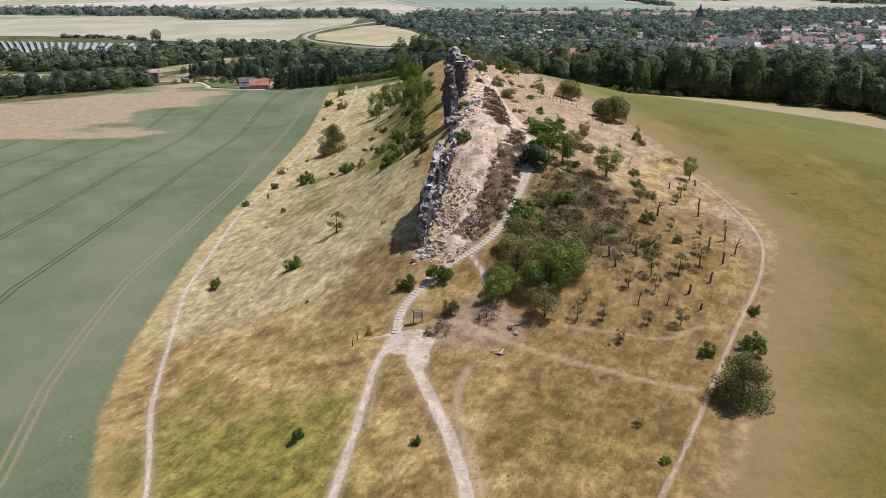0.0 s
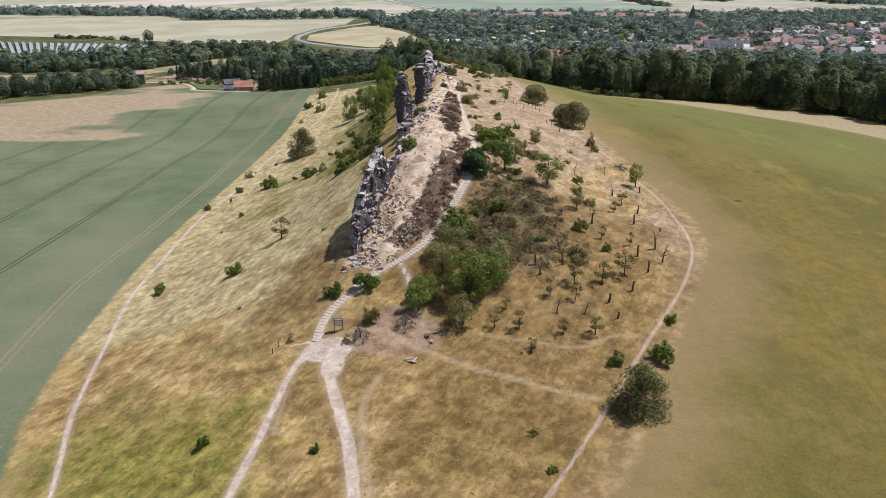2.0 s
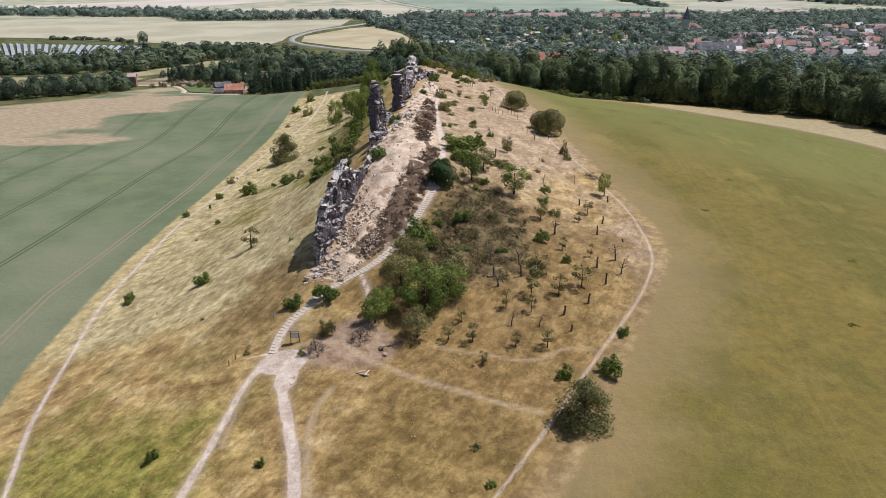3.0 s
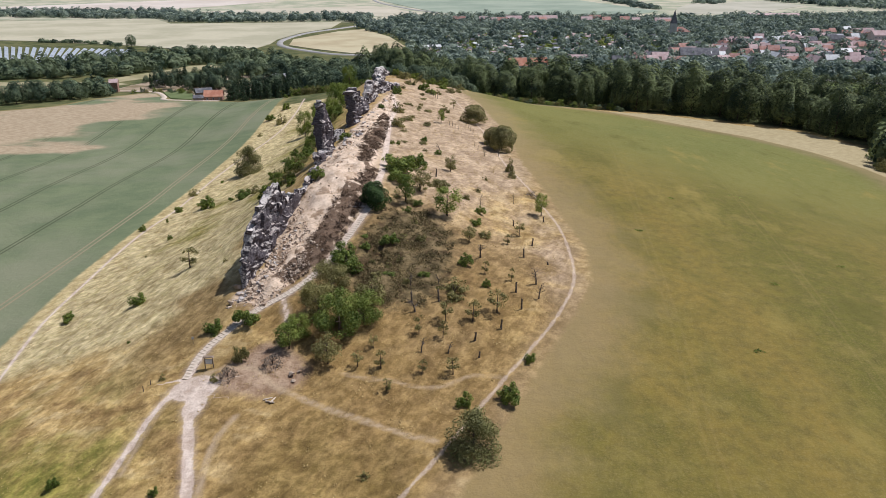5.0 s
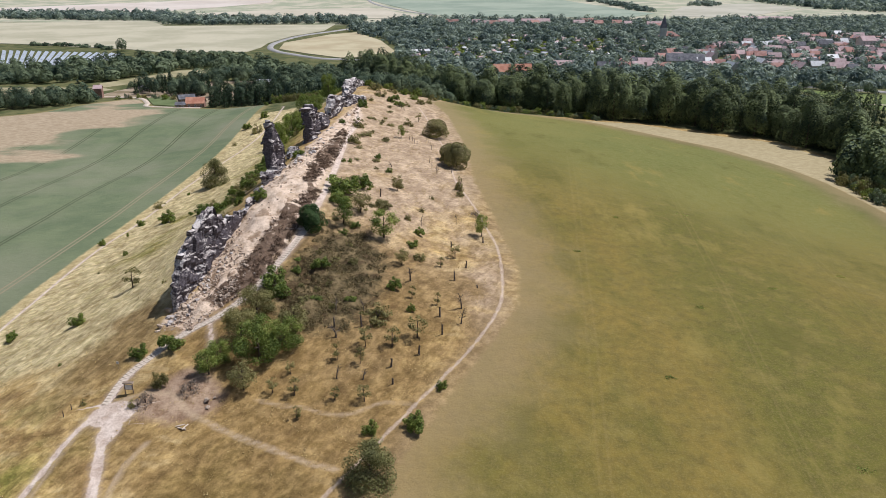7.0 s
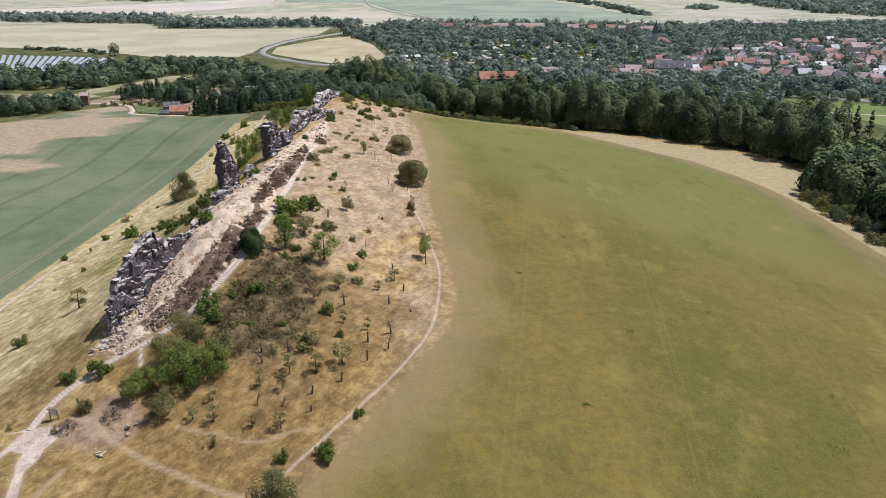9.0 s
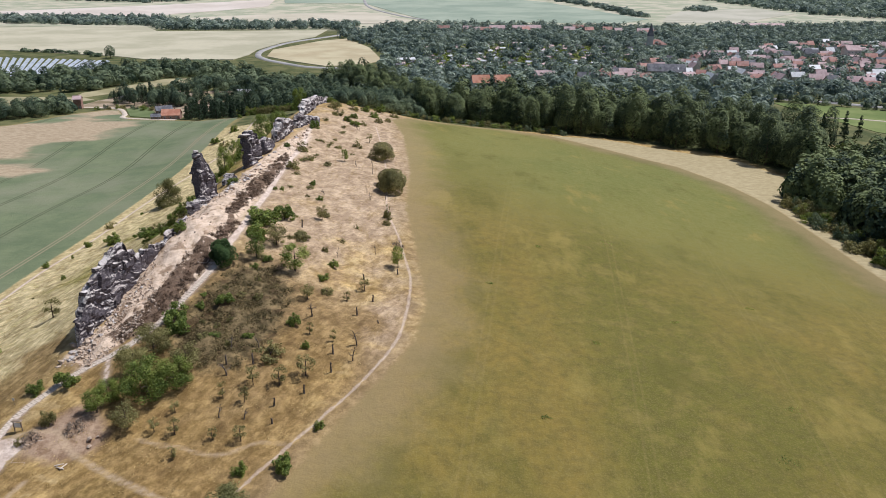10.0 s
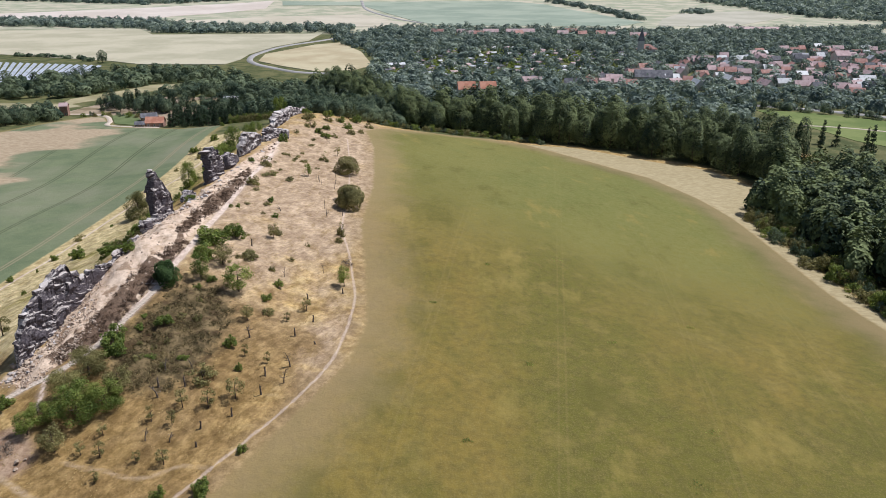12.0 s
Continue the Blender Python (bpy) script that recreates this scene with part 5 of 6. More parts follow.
MIDDLE_WOOD = [(-420, 660), (-264, 678), (-238, 726), (-222, 764), (-190, 777), (-156, 788), (-150, 755), (-180, 736), (-185, 690), (-110, 610), (-60, 625), (-20, 642), (0, 736), (-46, 733), (-82, 742), (-128, 774), (-164, 822), (-211, 832), (-252, 838), (-295, 815), (-322, 772), (-420, 728)]
forest("hill_foot_grove", HILL_FOOT, 9.5, 3, WOOD_TREE, (8, 12), (8, 12), 80, "wood at the foot of the hill", "green trees behind the foot of the hill", LEAF_WOOD, lambda x, y: 5 * float(step(500, 560, y)))
forest("western_grove", WEST_WOOD, 9.5, 4, WOOD_TREE, (9, 13), (10, 15), 60, "western wood", "green trees deep in the western wood", LEAF_WOOD)
forest("farm_grove", [(-232, 642), (-200, 634), (-120, 592), (-66, 560), (-58, 600), (-100, 645), (-150, 640), (-200, 672)], 10.5, 14, WOOD_TREE, (6, 10), (5, 10), 90, "trees round the farm", "green trees round the farm", LEAF_WOOD, None, lambda x, y: fractal(x, y, 30.0, 3, 28) > -0.15)
for i, (x, y) in enumerate(stand([(-214, 616), (-196, 612), (-150, 606), (-140, 632), (-172, 646), (-212, 642)], 9.0, 17)):
    if i % 4 == 1:
        plant(CONIFER[i % 2], x, y, rng.uniform(5, 7), rng.uniform(13, 19), group="tall trees behind the farm")
    else:
        plant(WOOD_TREE[i % 3], x, y, rng.uniform(8, 12), rng.uniform(10, 16), group="tall trees behind the farm", label="tall leafy tree behind the farmyard")
for i, (x, y) in enumerate(stand([(-220, 594), (-196, 606), (-164, 602), (-158, 580), (-196, 598), (-214, 588)], 6.5, 18)):
    plant(HEDGE[i % 3], x, y, rng.uniform(3.5, 6), rng.uniform(3, 6), group="fruit trees by the farm", label="low round fruit tree beside the farm lane")
forest("valley_grove", MIDDLE_WOOD, 12.5, 5, WOOD_TREE, (9, 18), (8, 16), 60, "wood in the valley", "green trees of the valley wood", LEAF_WOOD, None, lambda x, y: (np.hypot((x + 128) / 34, (y - 655) / 24) > 1) & (np.hypot((x + 95) / 30, (y - 745) / 22) > 1) & (np.hypot((x + 175) / 25, (y - 650) / 30) > 1))
for i, (x, y) in enumerate(stand([(-124, 540), (-96, 534), (-78, 532), (-72, 562), (-86, 588), (-124, 574)], 6.0, 6)):
    plant(CONIFER[i % 2], x, y, rng.uniform(5, 7), rng.uniform(10, 15), group="spruces beside the farmhouse")
for x, y, h in ((345, 498, 18), (352, 492, 16), (333, 528, 15), (360, 470, 19), (366, 474, 20), (300, 470, 20), (312, 462, 22), (322, 452, 18), (-128, 600, 14), (-150, 612, 13), (-158, 640, 15), (-172, 626, 12), (-140, 650, 14)):
    plant(CONIFER[int(h) % 2], x, y, h * 0.36, h, group="single spruces")
plant(WOOD_TREE[0], -353, 938, 13, 15, label="lone dark tree beside the solar field")


for i in range(26):
    t = i / 25
    x, y = np.interp(t, [0, 0.4, 1], [318, 372, 476]) + rng.uniform(-3, 3), np.interp(t, [0, 0.4, 1], [648, 634, 566]) + rng.uniform(-4, 2)
    if i % 5 == 2:
        plant(CONIFER[i % 2], x, y, rng.uniform(3.5, 5), rng.uniform(8, 12), group="trees along the town road")
    else:
        plant(WOOD_TREE[i % 3], x, y, rng.uniform(5, 9), rng.uniform(4, 9), group="trees along the town road", label="dark leafy tree beside the town road")


def far_wood(name, area, gap, low, high, leaf, label, seed, keep=None, count=100):
    """A wood too far off to count its trees."""
    r = np.random.default_rng(seed)
    pieces = []
    for x, y in stand(area, gap, seed, keep):
        h, w = r.uniform(low, high), gap * r.uniform(0.8, 1.4)
        v, f = dome(r, count, w * (0.25 if count < 50 else 0.2), w, h * r.uniform(0.8, 1.2), h * 0.05, 6)
        v[:, 0] += x
        v[:, 1] += y
        v[:, 2] += floor_at(x, y) - 0.5
        pieces.append((v, f))
    return tagged(new(name, tinted(mesh_of(name, *joined(pieces), leaf), pieces, seed)), label, "wood", kind="stuff")


HOUSE_AREA = [(205, 742), (376, 735), (470, 700), (560, 790), (760, 1080), (600, 1130), (430, 980), (300, 870), (225, 800)]
GARDENS = [(10, 850), (60, 800), (200, 790), (300, 900), (330, 1040), (140, 1120), (40, 1060)]
SPORTS = [(345, 634), (390, 624), (470, 570), (450, 440), (392, 470), (372, 505), (360, 560)]
TOWN = [(-20, 655), (60, 575), (140, 565), (262, 480), (330, 560), (345, 650), (470, 600), (560, 640), (800, 1254), (900, 1500), (419, 1400), (-37, 1470), (-113, 1215), (-40, 1090), (-8, 940), (0, 800)]


def town_trees(x, y):
    thin = inside(x, y, HOUSE_AREA) | inside(x, y, GARDENS)
    open_ground = fractal(x, y, 75.0, 3, 21)
    return (border(x, y, SPORTS) > 6) & (np.hypot((x - 113) / 30, (y - 684) / 18) > 1) & np.where(thin, (fractal(x, y, 55.0, 3, 23) < -0.35) | (fractal(x, y, 26.0, 2, 26) > 0.5), open_ground > -0.75)


far_wood("town_trees", TOWN, 13.5, 6, 14, LEAF_HAZED, "green trees between the houses of the town", 31, town_trees, 84)
far_wood("garden_shrubs", GARDENS, 7.0, 2.0, 4.5, LEAF_GREEN, "garden trees and hedges of the allotments", 32, lambda x, y: fractal(x, y, 30.0, 3, 22) > -0.2, 26)
far_wood("treeline", [(-1100, 1560), (-790, 1462), (-500, 1440), (-436, 1345), (-150, 1392), (-110, 1300), (-100, 1480), (-300, 1480), (-420, 1470), (-560, 1600), (-860, 1580)], 15.0, 9, 15, LEAF_HAZED, "dark belt of trees between far fields", 33)
far_wood("far_treeline", [(-1300, 2250), (-760, 2130), (-560, 2330), (-600, 2420), (-1300, 2400)], 22.0, 10, 16, LEAF_HAZED, "distant wood on the plain", 34)
far_wood("far_hedge", [(345, 2320), (452, 1980), (470, 1740), (520, 1650), (500, 1800), (480, 2000), (400, 2320)], 18.0, 7, 12, LEAF_HAZED, "distant row of trees between fields", 35)
far_wood("hill_wood", [(880, 2060), (930, 1830), (1060, 1680), (900, 1510), (1400, 1500), (2200, 2300), (1500, 2700), (800, 2500)], 24.0, 10, 16, LEAF_HAZED, "wooded slope beyond the town", 36, None, 44)
far_wood("field_copse", [(640, 1920), (700, 1880), (740, 1960), (690, 2000)], 16.0, 8, 12, LEAF_HAZED, "small copse in the far fields", 37)
far_wood("orchard_row", [(-510, 1000), (-430, 982), (-372, 950), (-368, 956), (-428, 992), (-508, 1010)], 9.0, 3.5, 5, LEAF_WOOD, "row of small trees beside the solar field", 38)


# ---- fields, roads and clearings of the plain ----
def sheet(name, area, lift, one, two, scale, label, category="field"):
    """A field as a thin raised sheet over the land, with a skirt down to it."""
    bm = bmesh.new()
    bm.faces.new([bm.verts.new((x, y, 0)) for x, y in area])
    c = np.array(area, float)
    for axis in (0, 1):
        for v in np.arange(c[:, axis].min() + 30, c[:, axis].max(), 40.0):
            co, no = [0, 0, 0], [0, 0, 0]
            co[axis], no[axis] = v, 1
            bmesh.ops.bisect_plane(bm, geom=bm.verts[:] + bm.edges[:] + bm.faces[:], plane_co=co, plane_no=no)
    for f in bm.faces:
        if f.normal.z < 0:
            f.normal_flip()
    rim = [e for e in bm.edges if e.is_boundary]
    z = land([v.co.x for v in bm.verts], [v.co.y for v in bm.verts])
    for v, h in zip(bm.verts, z):
        v.co.z = h + lift
    for g in bmesh.ops.extrude_edge_only(bm, edges=rim)["geom"]:
        if isinstance(g, bmesh.types.BMVert):
            g.co.z -= lift + 0.6
    me = bpy.data.meshes.new(name)
    bm.to_mesh(me)
    bm.free()
    me.materials.append(simple(name + "_cover", one, two, scale, 0.95, fine=scale * 12))
    return tagged(new(name, me), label, category, kind="structure")


# Far fields: crop colours made paler and bluer, with distance haze put into them.
sheet("field_wheat", [(-900, 1330), (-737, 1370), (-499, 1420), (-439, 1321), (-149, 1363), (-148, 1230), (-182, 1140), (-194, 1040), (-190, 980), (-196, 930), (-300, 925), (-352, 955), (-529, 1014), (-800, 1050)], 0.6,
      (0.46, 0.43, 0.30), (0.57, 0.525, 0.38), 0.012, "ripe pale yellow wheat field on the plain")
sheet("field_bend", [(-121, 914), (-162, 962), (-172, 1040), (-126, 1168), (-92, 1200), (-42, 1068), (-10, 920), (-28, 872), (-71, 866)], 0.6, (0.48, 0.40, 0.25), (0.58, 0.51, 0.33), 0.015, "dry yellow field inside the road bend")
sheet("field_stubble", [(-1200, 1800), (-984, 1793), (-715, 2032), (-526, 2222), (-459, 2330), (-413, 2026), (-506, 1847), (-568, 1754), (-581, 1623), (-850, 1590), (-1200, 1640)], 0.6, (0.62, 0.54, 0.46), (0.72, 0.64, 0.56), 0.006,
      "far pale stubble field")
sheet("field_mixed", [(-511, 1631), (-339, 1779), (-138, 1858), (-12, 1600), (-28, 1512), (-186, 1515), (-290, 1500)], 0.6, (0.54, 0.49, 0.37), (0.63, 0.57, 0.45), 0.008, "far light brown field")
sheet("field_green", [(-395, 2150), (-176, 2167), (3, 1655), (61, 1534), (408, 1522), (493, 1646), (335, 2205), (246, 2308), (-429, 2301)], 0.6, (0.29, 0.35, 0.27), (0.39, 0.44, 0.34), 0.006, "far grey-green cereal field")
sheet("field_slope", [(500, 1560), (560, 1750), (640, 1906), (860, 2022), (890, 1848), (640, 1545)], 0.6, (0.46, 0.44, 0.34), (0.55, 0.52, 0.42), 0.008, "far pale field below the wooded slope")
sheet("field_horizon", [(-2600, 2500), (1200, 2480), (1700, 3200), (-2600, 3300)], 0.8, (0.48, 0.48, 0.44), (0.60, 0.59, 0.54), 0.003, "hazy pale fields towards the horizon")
sheet("sports_ground", [(350, 630), (390, 622), (452, 576), (440, 470), (395, 488), (376, 512), (363, 566)], 0.3, (0.15, 0.20, 0.06), (0.22, 0.26, 0.09), 0.03, "green mown playing field")
sheet("clearing", [(-258, 640), (-250, 652), (-223, 690), (-206, 724), (-179, 740), (-151, 757), (-158, 785), (-190, 775), (-222, 762), (-238, 724), (-264, 676)], 0.3, (0.31, 0.28, 0.15), (0.44, 0.385, 0.23), 0.03, "dry clearing between the woods")
sheet("orchard_meadow", [(-150, 640), (-118, 634), (-98, 655), (-128, 676), (-154, 668)], 0.25, (0.26, 0.24, 0.11), (0.42, 0.37, 0.21), 0.05, "dry meadow among the farm trees")
sheet("wood_meadow", [(-122, 745), (-100, 728), (-70, 740), (-80, 762), (-110, 764)], 0.25, (0.34, 0.31, 0.17), (0.46, 0.41, 0.25), 0.05, "pale meadow inside the valley wood")
sheet("west_meadow", [(-440, 600), (-330, 588), (-270, 604), (-236, 640), (-254, 652), (-330, 650), (-440, 645)], 0.25, (0.30, 0.275, 0.15), (0.44, 0.39, 0.24), 0.04, "dry meadow strip behind the western trees")
sheet("kitchen_field", [(-191, 598), (-170, 556), (-152, 549), (-160, 580), (-176, 606)], 0.4, (0.12, 0.16, 0.06), (0.17, 0.21, 0.09), 0.05, "small dark green crop patch by the farm")
sheet("dry_yard", [(-240, 602), (-196, 610), (-160, 560), (-130, 548), (-118, 600), (-98, 640), (-128, 690), (-180, 690), (-226, 652)], 0.12, (0.27, 0.205, 0.13), (0.43, 0.34, 0.245), 0.06, "dry brown ground between the farm trees")
sheet("farmyard", [(-233, 598), (-196, 606), (-160, 556), (-130, 551), (-132, 590), (-182, 616), (-232, 637)], 0.25, (0.24, 0.19, 0.11), (0.42, 0.33, 0.23), 0.05, "trodden farmyard with dry grass")


def ribbon(name, line, width, lift, mat, label, category="road"):
    """A road as a slightly raised strip with sides."""
    p = smooth_line(line, 6.0)
    d = np.gradient(p, axis=0)
    d /= np.linalg.norm(d, axis=1, keepdims=True)
    n = np.stack([d[:, 1], -d[:, 0]], 1)
    verts = []
    for off, up in ((-1.25, -0.5), (-1, lift), (1, lift), (1.25, -0.5)):
        q = p + n * off * width / 2
        verts.append(np.stack([q[:, 0], q[:, 1], land(q[:, 0], q[:, 1]) + up], 1))
    verts = np.stack(verts, 1).reshape(-1, 3)
    i = np.arange(len(p) - 1)[:, None] * 4 + np.arange(3)[None, :]
    i = i.ravel()
    return tagged(new(name, mesh_of(name, verts, np.stack([i, i + 4, i + 5, i + 1], 1), mat, True)), label, category, kind="structure")


ribbon("road_bend", [(-96, 1300), (-133, 1220), (-170, 1140), (-184, 1036), (-176, 973), (-155, 929), (-130, 899), (-95, 862), (-74, 852), (-30, 840)], 7, 0.9, ASPHALT, "grey country road in a wide bend")
ribbon("road_town", [(330, 662), (354, 652), (383, 640), (414, 624), (470, 585)], 7, 0.7, ASPHALT, "pale road behind the playing field")
ribbon("road_far", [(20, 1600), (-40, 1720), (-141, 2005), (-198, 2345)], 8, 0.9, ASPHALT, "far lane with hedges across the fields")
ribbon("path_playing_field", [(362, 566), (395, 556), (440, 530)], 2.5, 0.5, STEP_STONE, "pale path across the playing field")
ribbon("farm_lane", [(-236, 604), (-200, 600), (-180, 570), (-172, 548), (-150, 540), (-128, 538)], 3.5, 0.3, STEP_STONE, "pale dusty farm lane beside the field")


# ---- buildings ----
def make_house(name, x, y, long, wide, eaves, rise, turn, wall, roof, label, category="house", chimney=True, floors=1, group=""):
    ob = thing(name, x, y, label, category, group)
    ob.rotation_euler.z = turn
    gable_v = [(-long / 2, -wide / 2, -0.5), (long / 2, -wide / 2, -0.5), (long / 2, wide / 2, -0.5), (-long / 2, wide / 2, -0.5),
               (-long / 2, -wide / 2, eaves), (long / 2, -wide / 2, eaves), (long / 2, wide / 2, eaves), (-long / 2, wide / 2, eaves), (-long / 2, 0, eaves + rise), (long / 2, 0, eaves + rise)]
    me = bpy.data.meshes.new("wall")
    me.from_pydata(gable_v, [], [(0, 1, 5, 4), (2, 3, 7, 6), (1, 2, 6, 9, 5), (3, 0, 4, 8, 7), (4, 5, 9, 8), (6, 7, 8, 9)])
    me.materials.append(wall)
    part("wall", me, ob)
    over, k = 0.5, rise / (wide / 2)
    for way in (-1, 1):
        l = long / 2 + over
        lo, hi = (way * (wide / 2 + over), eaves - over * k + 0.1), (0, eaves + rise + 0.12)
        v = [(-l, lo[0], lo[1]), (l, lo[0], lo[1]), (l, hi[0], hi[1]), (-l, hi[0], hi[1])]
        v += [(a, b, c + 0.25) for a, b, c in v]
        f = [(0, 1, 2, 3), (4, 7, 6, 5), (0, 4, 5, 1), (1, 5, 6, 2), (2, 6, 7, 3), (3, 7, 4, 0)]
        part("roof", mesh_of("roof", v, f, roof), ob)
    if chimney:
        part("chimney", mesh_of("chimney", *box(long * 0.2, 0.4, eaves + rise * 0.6, 0.8, 0.8, rise * 0.4 + 1.1), BRICK_RED), ob)
    for floor in range(floors):
        for i in range(max(2, int(long / 4))):
            for way in (-1, 1):
                cx = -long / 2 + long * (i + 0.5) / max(2, int(long / 4))
                z = 0.9 + floor * 2.9
                v, f = box(cx, way * (wide / 2 + 0.03), z, 1.2, 0.12, 1.4)
                pane = part("window", mesh_of("window", v, f, GLASS_DARK), ob)
                bars = [box(cx + k, way * (wide / 2 + 0.06), z - 0.08, 0.1, 0.14, 1.56) for k in (-0.62, 0.0, 0.62)] + [box(cx, way * (wide / 2 + 0.06), z + 1.36, 1.34, 0.14, 0.1)]
                part("window_frame", mesh_of("window_frame", *joined(bars), WHITE_PAINT), pane, "white window frame")
                part("window_sill", mesh_of("window_sill", *box(cx, way * (wide / 2 + 0.1), z - 0.14, 1.5, 0.3, 0.1), STEP_STONE), pane)
    if floors:
        door = part("door", mesh_of("door", *box(0.35 * long, -wide / 2 - 0.03, -0.1, 1.0, 0.14, 2.1), PLANK), ob)
        part("door_handle", mesh_of("door_handle", *box(0.35 * long + 0.35, -wide / 2 - 0.13, 0.95, 0.05, 0.08, 0.2), STEEL), door)
    return ob


make_house("farmhouse", -134, 546, 13, 8, 3.4, 3.6, 0.12, BRICK_RED, TILE_ORANGE, "farmhouse with an orange-red tiled roof beside the field", floors=1)
make_house("farm_shed", -144, 542, 7, 5, 2.2, 1.6, 0.1, PLANK, TILE_GREY, "low dark wooden farm shed", "shed", False)
make_house("barn", -152, 578, 12, 7, 3.2, 2.6, 0.5, PLANK, TILE_GREY, "wooden barn in the farmyard", "barn", False)
make_house("tower_house", -231, 600, 6, 6, 8.0, 2.2, 0.2, BRICK_RED, TILE_PINK, "small brick tower house at the wood edge")
make_house("lane_house", -205, 630, 9, 6, 3.0, 2.4, 0.3, PLASTER, TILE_GREY, "low grey-roofed house in the clearing")
make_house("white_shed", -112, 668, 12, 7, 3.0, 1.6, 0.1, PLASTER, WHITE_ROOF, "pale-roofed shed between trees", "shed", False)
for x, y, l, w, e, h, t in ((103, 690, 16, 11, 8, 6, 0.15), (123, 694, 15, 10, 8, 5.5, 0.2)):
    make_house("villa", x, y, l, w, e, h, t, PLASTER, TILE_ORANGE, "villa with an orange-red roof behind the poplars", group="villas behind the poplars")
make_house("great_barn", 300, 786, 38, 16, 6, 6.5, -0.12, PLASTER, TILE_GREY, "large dark slate-roofed barn in town", "barn", False)
make_house("long_hall", 171, 765, 20, 10, 4, 4, -0.05, PLASTER, TILE_PINK, "long pink-roofed hall behind the poplars", "hall", False)
make_house("mill", 569, 940, 18, 13, 13, 5, 0.1, PLASTER, TILE_PINK, "tall pale mill building with a pink roof in town", "mill", floors=4)
make_house("greenhouse", 20, 905, 22, 9, 3, 2, 0.4, PLASTER, WHITE_ROOF, "white-roofed shed among trees", "shed", False)
make_house("storehouse", 45, 890, 20, 10, 3.4, 1.6, -0.3, PLASTER, WHITE_ROOF, "long white-roofed shed among trees", "shed", False)
r_town = np.random.default_rng(77)
ROOFS = (TILE_RED, TILE_PINK, TILE_PINK, TILE_RED, TILE_GREY, TILE_PINK, WHITE_ROOF)
ROOF_WORDS = {TILE_RED.name: "red-tiled", TILE_PINK.name: "haze-pink tiled", TILE_GREY.name: "slate-roofed", WHITE_ROOF.name: "pale-roofed"}
for x, y in stand(HOUSE_AREA, 19.0, 41, lambda x, y: fractal(x, y, 55.0, 3, 23) > -0.15):
    roof = ROOFS[int(r_town.integers(7))]
    make_house("town_house", x, y, r_town.uniform(9, 17), r_town.uniform(7, 9.5), r_town.uniform(4, 6), r_town.uniform(3, 4.8), r_town.choice([0.1, 1.6, 0.3, -0.2]) + r_town.normal(0, 0.1), PLASTER, roof,
               ROOF_WORDS[roof.name] + " town house with plastered walls", group="houses of the town", chimney=bool(r_town.uniform() < 0.4), floors=0)
for x, y in stand([(-15, 1290), (60, 1270), (200, 1265), (420, 1240), (440, 1290), (220, 1330), (-10, 1340)], 34.0, 42, lambda x, y: fractal(x, y, 90.0, 2, 24) > -0.4):
    make_house("suburb_house", x, y, r_town.uniform(14, 26), 10, r_town.uniform(5, 8), 4.5, r_town.normal(0.1, 0.2), PLASTER, ROOFS[int(r_town.integers(3))], "red-roofed house at the far edge of town", group="houses at the town edge", chimney=False, floors=0)
for x, y in stand(GARDENS, 17.0, 43, lambda x, y: fractal(x, y, 40.0, 2, 25) > -0.5):
    make_house("garden_hut", x, y, r_town.uniform(5, 8), r_town.uniform(4, 5.5), 2.4, 1.2, r_town.uniform(0, 3), PLASTER, (WHITE_ROOF, TILE_GREY, TILE_PINK)[int(r_town.integers(3))], "small garden hut in the allotments", "hut", False, 0, "allotment huts")
make_house("factory", 640, 1420, 90, 24, 7, 3, -0.03, PLASTER, TILE_PINK, "long flat factory hall at the town edge", "hall", False)

church = thing("church", 343, 1030, "church with a slender dark spire", "church")
part("nave", mesh_of("nave", *box(10, 4, -0.5, 26, 11, 9, 0.1), PLASTER), church)
part("tower", mesh_of("tower", *box(0, 0, -0.5, 7, 7, 20, 0.1), PLASTER), church)
part("spire", mesh_of("spire", *box(0, 0, 19.5, 7.4, 7.4, 17, 0.1, 0.03), TILE_GREY), church)
part("roof", mesh_of("roof", *box(10, 4, 8.5, 27, 12, 6, 0.1, 0.25), TILE_RED), church)

# solar field: rows of tilted tables
for i in range(22):
    t = i / 21
    start, end = Vector((-425 + 110 * t, 748 + 20 * t)), Vector((-542 + 202 * t, 935 - 32 * t))
    way = (end - start).normalized()
    length = (end - start).length
    row = thing("solar_row", *((start + end) / 2), "long row of blue-grey solar panels on steel posts", "solar panels", "rows of the solar field")
    row.rotation_euler.z = math.atan2(way.y, way.x)
    for k in range(4):
        c = -length / 2 + length * (k + 0.5) / 4
        l = length / 4 - 1.2
        v = np.array([(c - l / 2, -1.9, 0.9), (c + l / 2, -1.9, 0.9), (c + l / 2, 1.9, 2.2), (c - l / 2, 1.9, 2.2)])
        v = np.concatenate([v, v - [0, 0, 0.12]])
        part("panel", mesh_of("panel", v, [(0, 3, 2, 1), (4, 5, 6, 7), (0, 1, 5, 4), (1, 2, 6, 5), (2, 3, 7, 6), (3, 0, 4, 7)], PANEL), row)
        for s in (-0.4, 0.4):
            part("post", mesh_of("post", *box(c + l * s, 0, -0.3, 0.15, 0.15, 1.95), STEEL), row)


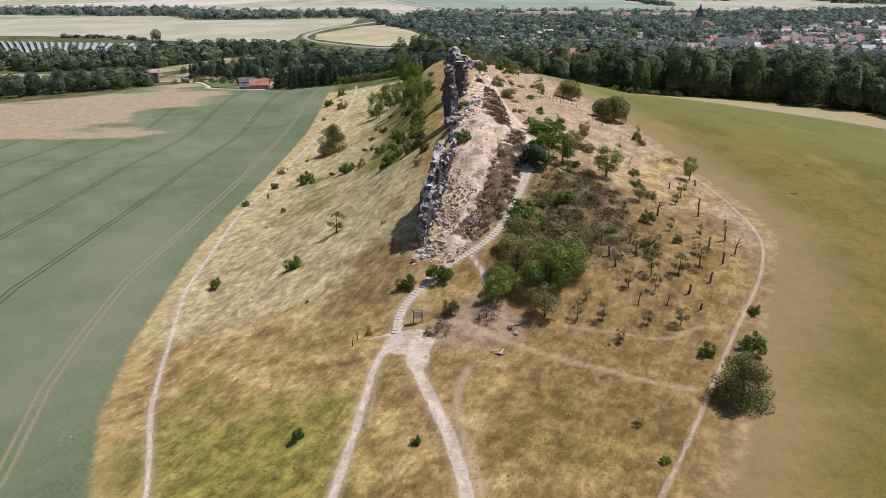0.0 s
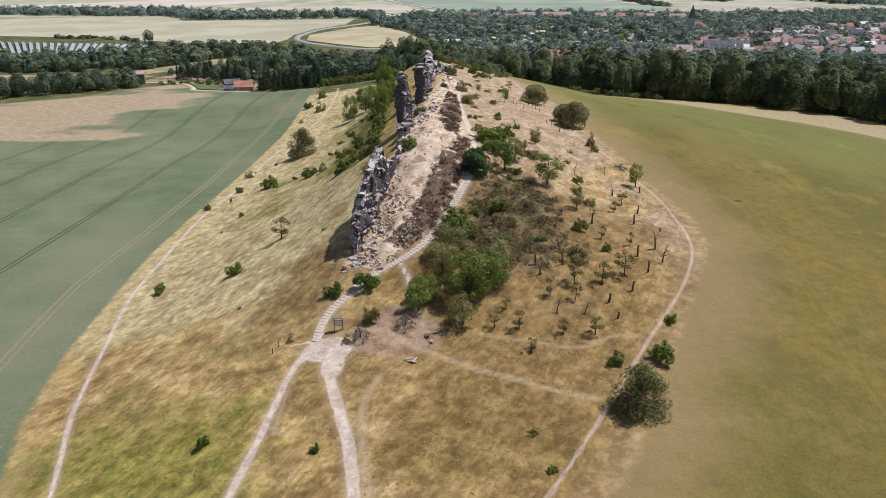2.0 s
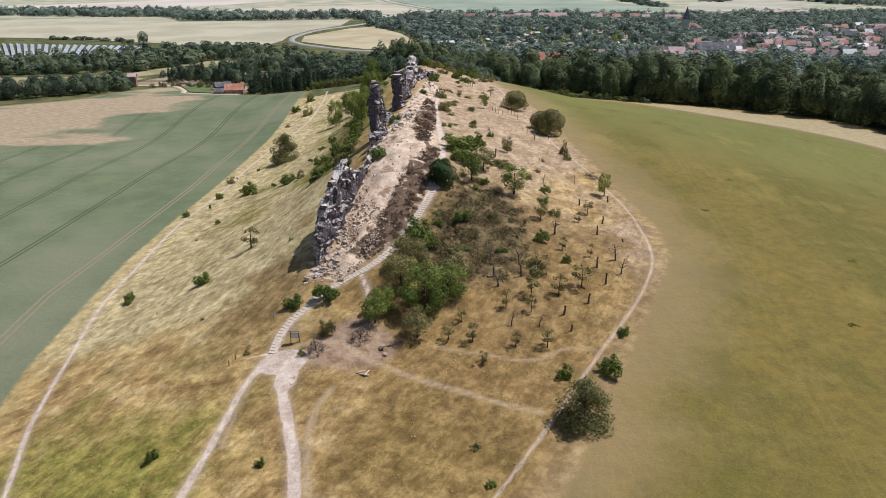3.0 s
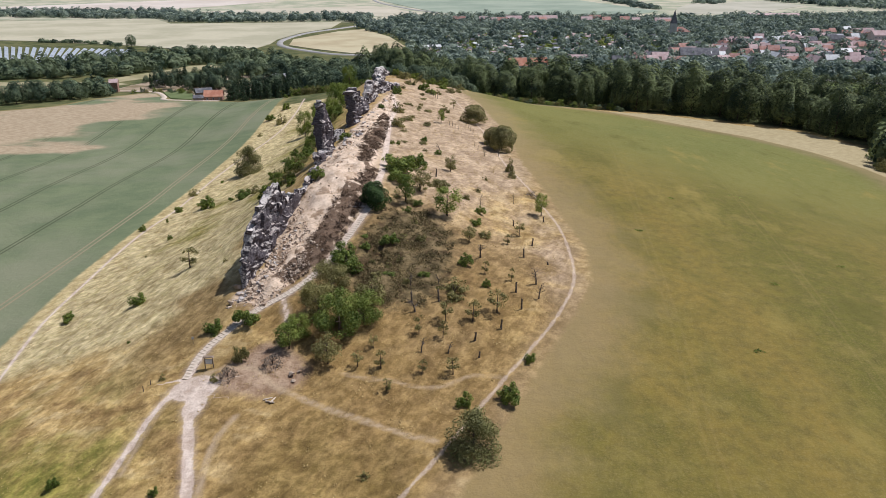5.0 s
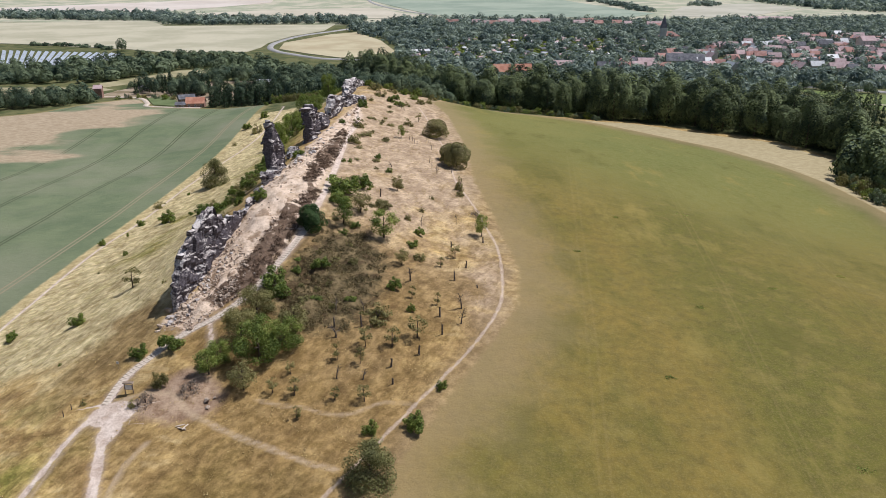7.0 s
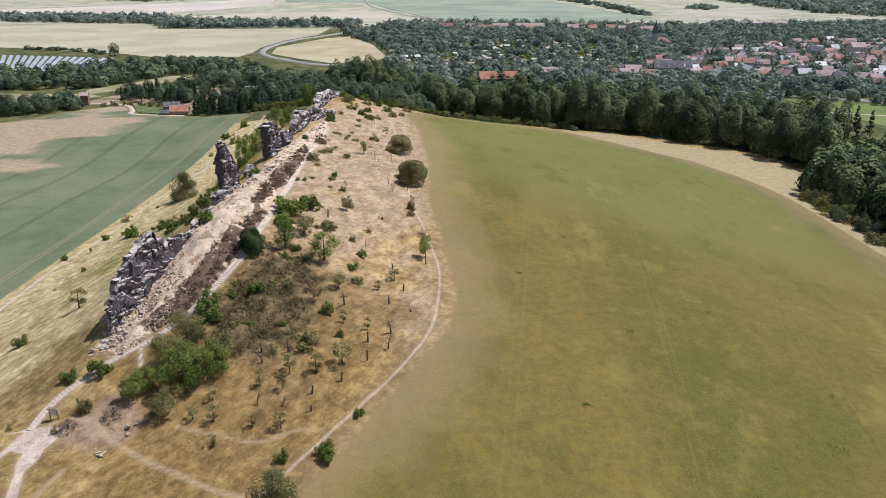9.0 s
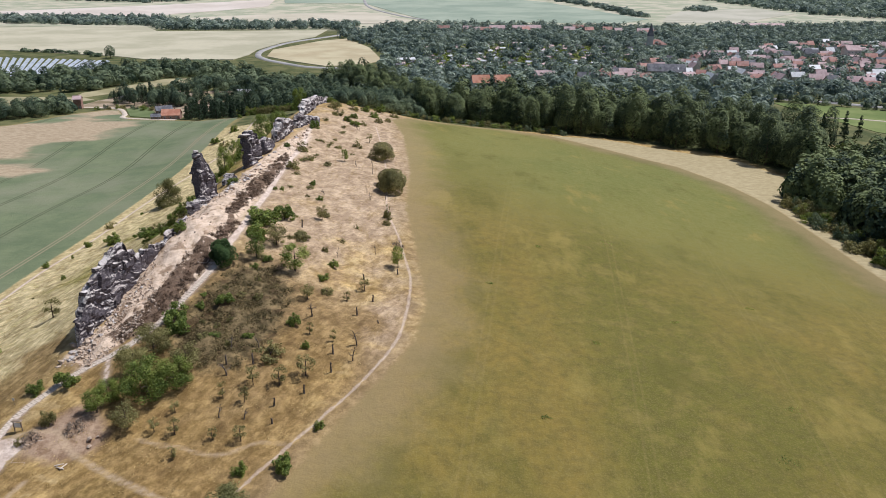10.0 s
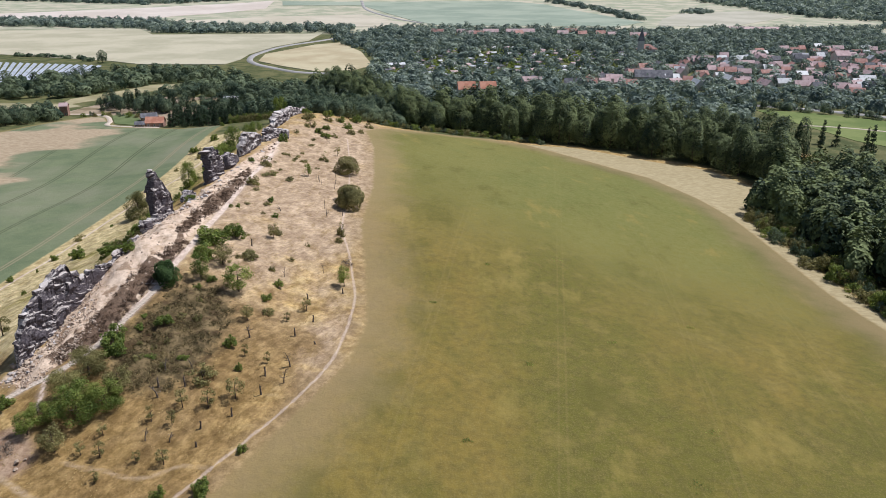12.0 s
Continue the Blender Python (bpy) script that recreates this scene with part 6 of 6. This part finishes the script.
# ---- stairs, board and small things on the hill ----
stairway = tagged(new("stairway"), "long stairway of pale stone treads up the slope", "stairs")
stairway.location = (-7.8, 112, floor_at(-7.8, 112))
line = smooth_line(STAIRS, 0.2)
heading = np.gradient(line, axis=0)
TREAD = mesh_of("tread", *joined([box(0, 0, -0.2, 1.6, 0.77, 0.30, 0, 0.985)]), STEP_STONE)
CURB = mesh_of("curb", *box(0, 0, -0.2, 0.16, 0.98, 0.30), PLANK)
for i in range(4, len(line) - 1, 4):
    x, y = line[i]
    turn = math.atan2(heading[i, 1], heading[i, 0]) - math.pi / 2
    for name, me, off in (("tread", TREAD, 0.0), ("curb", CURB, -0.88), ("curb", CURB, 0.88)):
        if name == "curb" and i % 8:
            continue
        ob = new(name, me)
        px, py = x + math.cos(turn) * off, y + math.sin(turn) * off
        ob.parent = stairway
        ob.matrix_parent_inverse = Matrix.Translation(-stairway.location)
        ahead = (floor_at(px - math.sin(turn) * 0.4, py + math.cos(turn) * 0.4) - floor_at(px + math.sin(turn) * 0.4, py - math.cos(turn) * 0.4)) / 0.8
        ob.matrix_basis = Matrix.Translation((px, py, floor_at(px, py) - (0.12 if name == "tread" else 0.10))) @ Matrix.Rotation(turn + rng.normal(0, 0.05), 4, "Z") @ Matrix.Rotation(math.atan(ahead) * (0.75 if name == "tread" else 1.0), 4, "X")

board = thing("notice_board", -4.3, 113.2, "wooden notice board with a small roof beside the path", "notice board")
for x in (-0.75, 0.75):
    part("post", mesh_of("post", *box(x, 0, -0.3, 0.14, 0.14, 2.5), PLANK), board)
panel = part("panel", mesh_of("panel", *box(0, -0.02, 0.75, 1.36, 0.06, 1.05), PLANK), board)
part("sheet", mesh_of("sheet", *box(0, -0.07, 0.83, 1.2, 0.02, 0.9), WHITE_PAINT), panel, "pale printed sheet")
part("roof", mesh_of("roof", *box(0, 0, 2.2, 2.0, 0.8, 0.14, 0, 0.8), PLANK), board)

marker = thing("nature_marker", -10.0, 121.9, "white marker sign on a thin post in grass", "sign")
part("post", mesh_of("post", *tube([(0, 0, -0.2), (0, 0, 1.5)], [0.04, 0.04], 8), PLANK), marker)
part("plate", mesh_of("plate", *box(0, -0.05, 1.05, 0.45, 0.04, 0.5), WHITE_PAINT), marker)

for x, y, turn in ((8.4, 103.4, 0.4), (9.3, 103.0, 1.2), (8.9, 102.6, -0.3)):
    c, s = math.cos(turn), math.sin(turn)
    z = floor_at(x, y)
    log = new("log", mesh_of("log", *tube([(-0.8 * c, -0.8 * s, 0), (0, 0, 0.03), (0.8 * c, 0.8 * s, 0.02)], [0.13, 0.14, 0.12], 8), STEP_STONE))
    log.location = (x, y, z + 0.1)
    tagged(log, "short pale log lying on trodden ground", "log", "logs by the path")
for i, (x, y, h) in enumerate(((39.3, 273.2, 1.6), (40.4, 272.3, 1.8), (41.3, 268.9, 1.8), (42.4, 266.8, 1.8), (45.7, 280.9, 1.6), (46.6, 276, 1.8), (47.2, 271, 1.8), (47.8, 264.1, 2), (31, 343.3, 2.2), (32.1, 341.4, 2.2),
                               (33, 339.2, 2.4), (33.9, 337, 2.4), (47.7, 243.1, 1.7), (48.6, 238, 1.8), (-15.2, 109.5, 1.2), (-14.6, 111.4, 1.2))):
    stake = new("stake", mesh_of("stake", *tube([(0, 0, -0.2), (0.03, 0.02, h * 0.5), (0.05, 0, h)], [0.09, 0.08, 0.06], 7), DEAD_WOOD))
    stake.location = (x, y, floor_at(x, y))
    tagged(stake, "weathered wooden stake in the grass", "stake", "stakes of old fences")
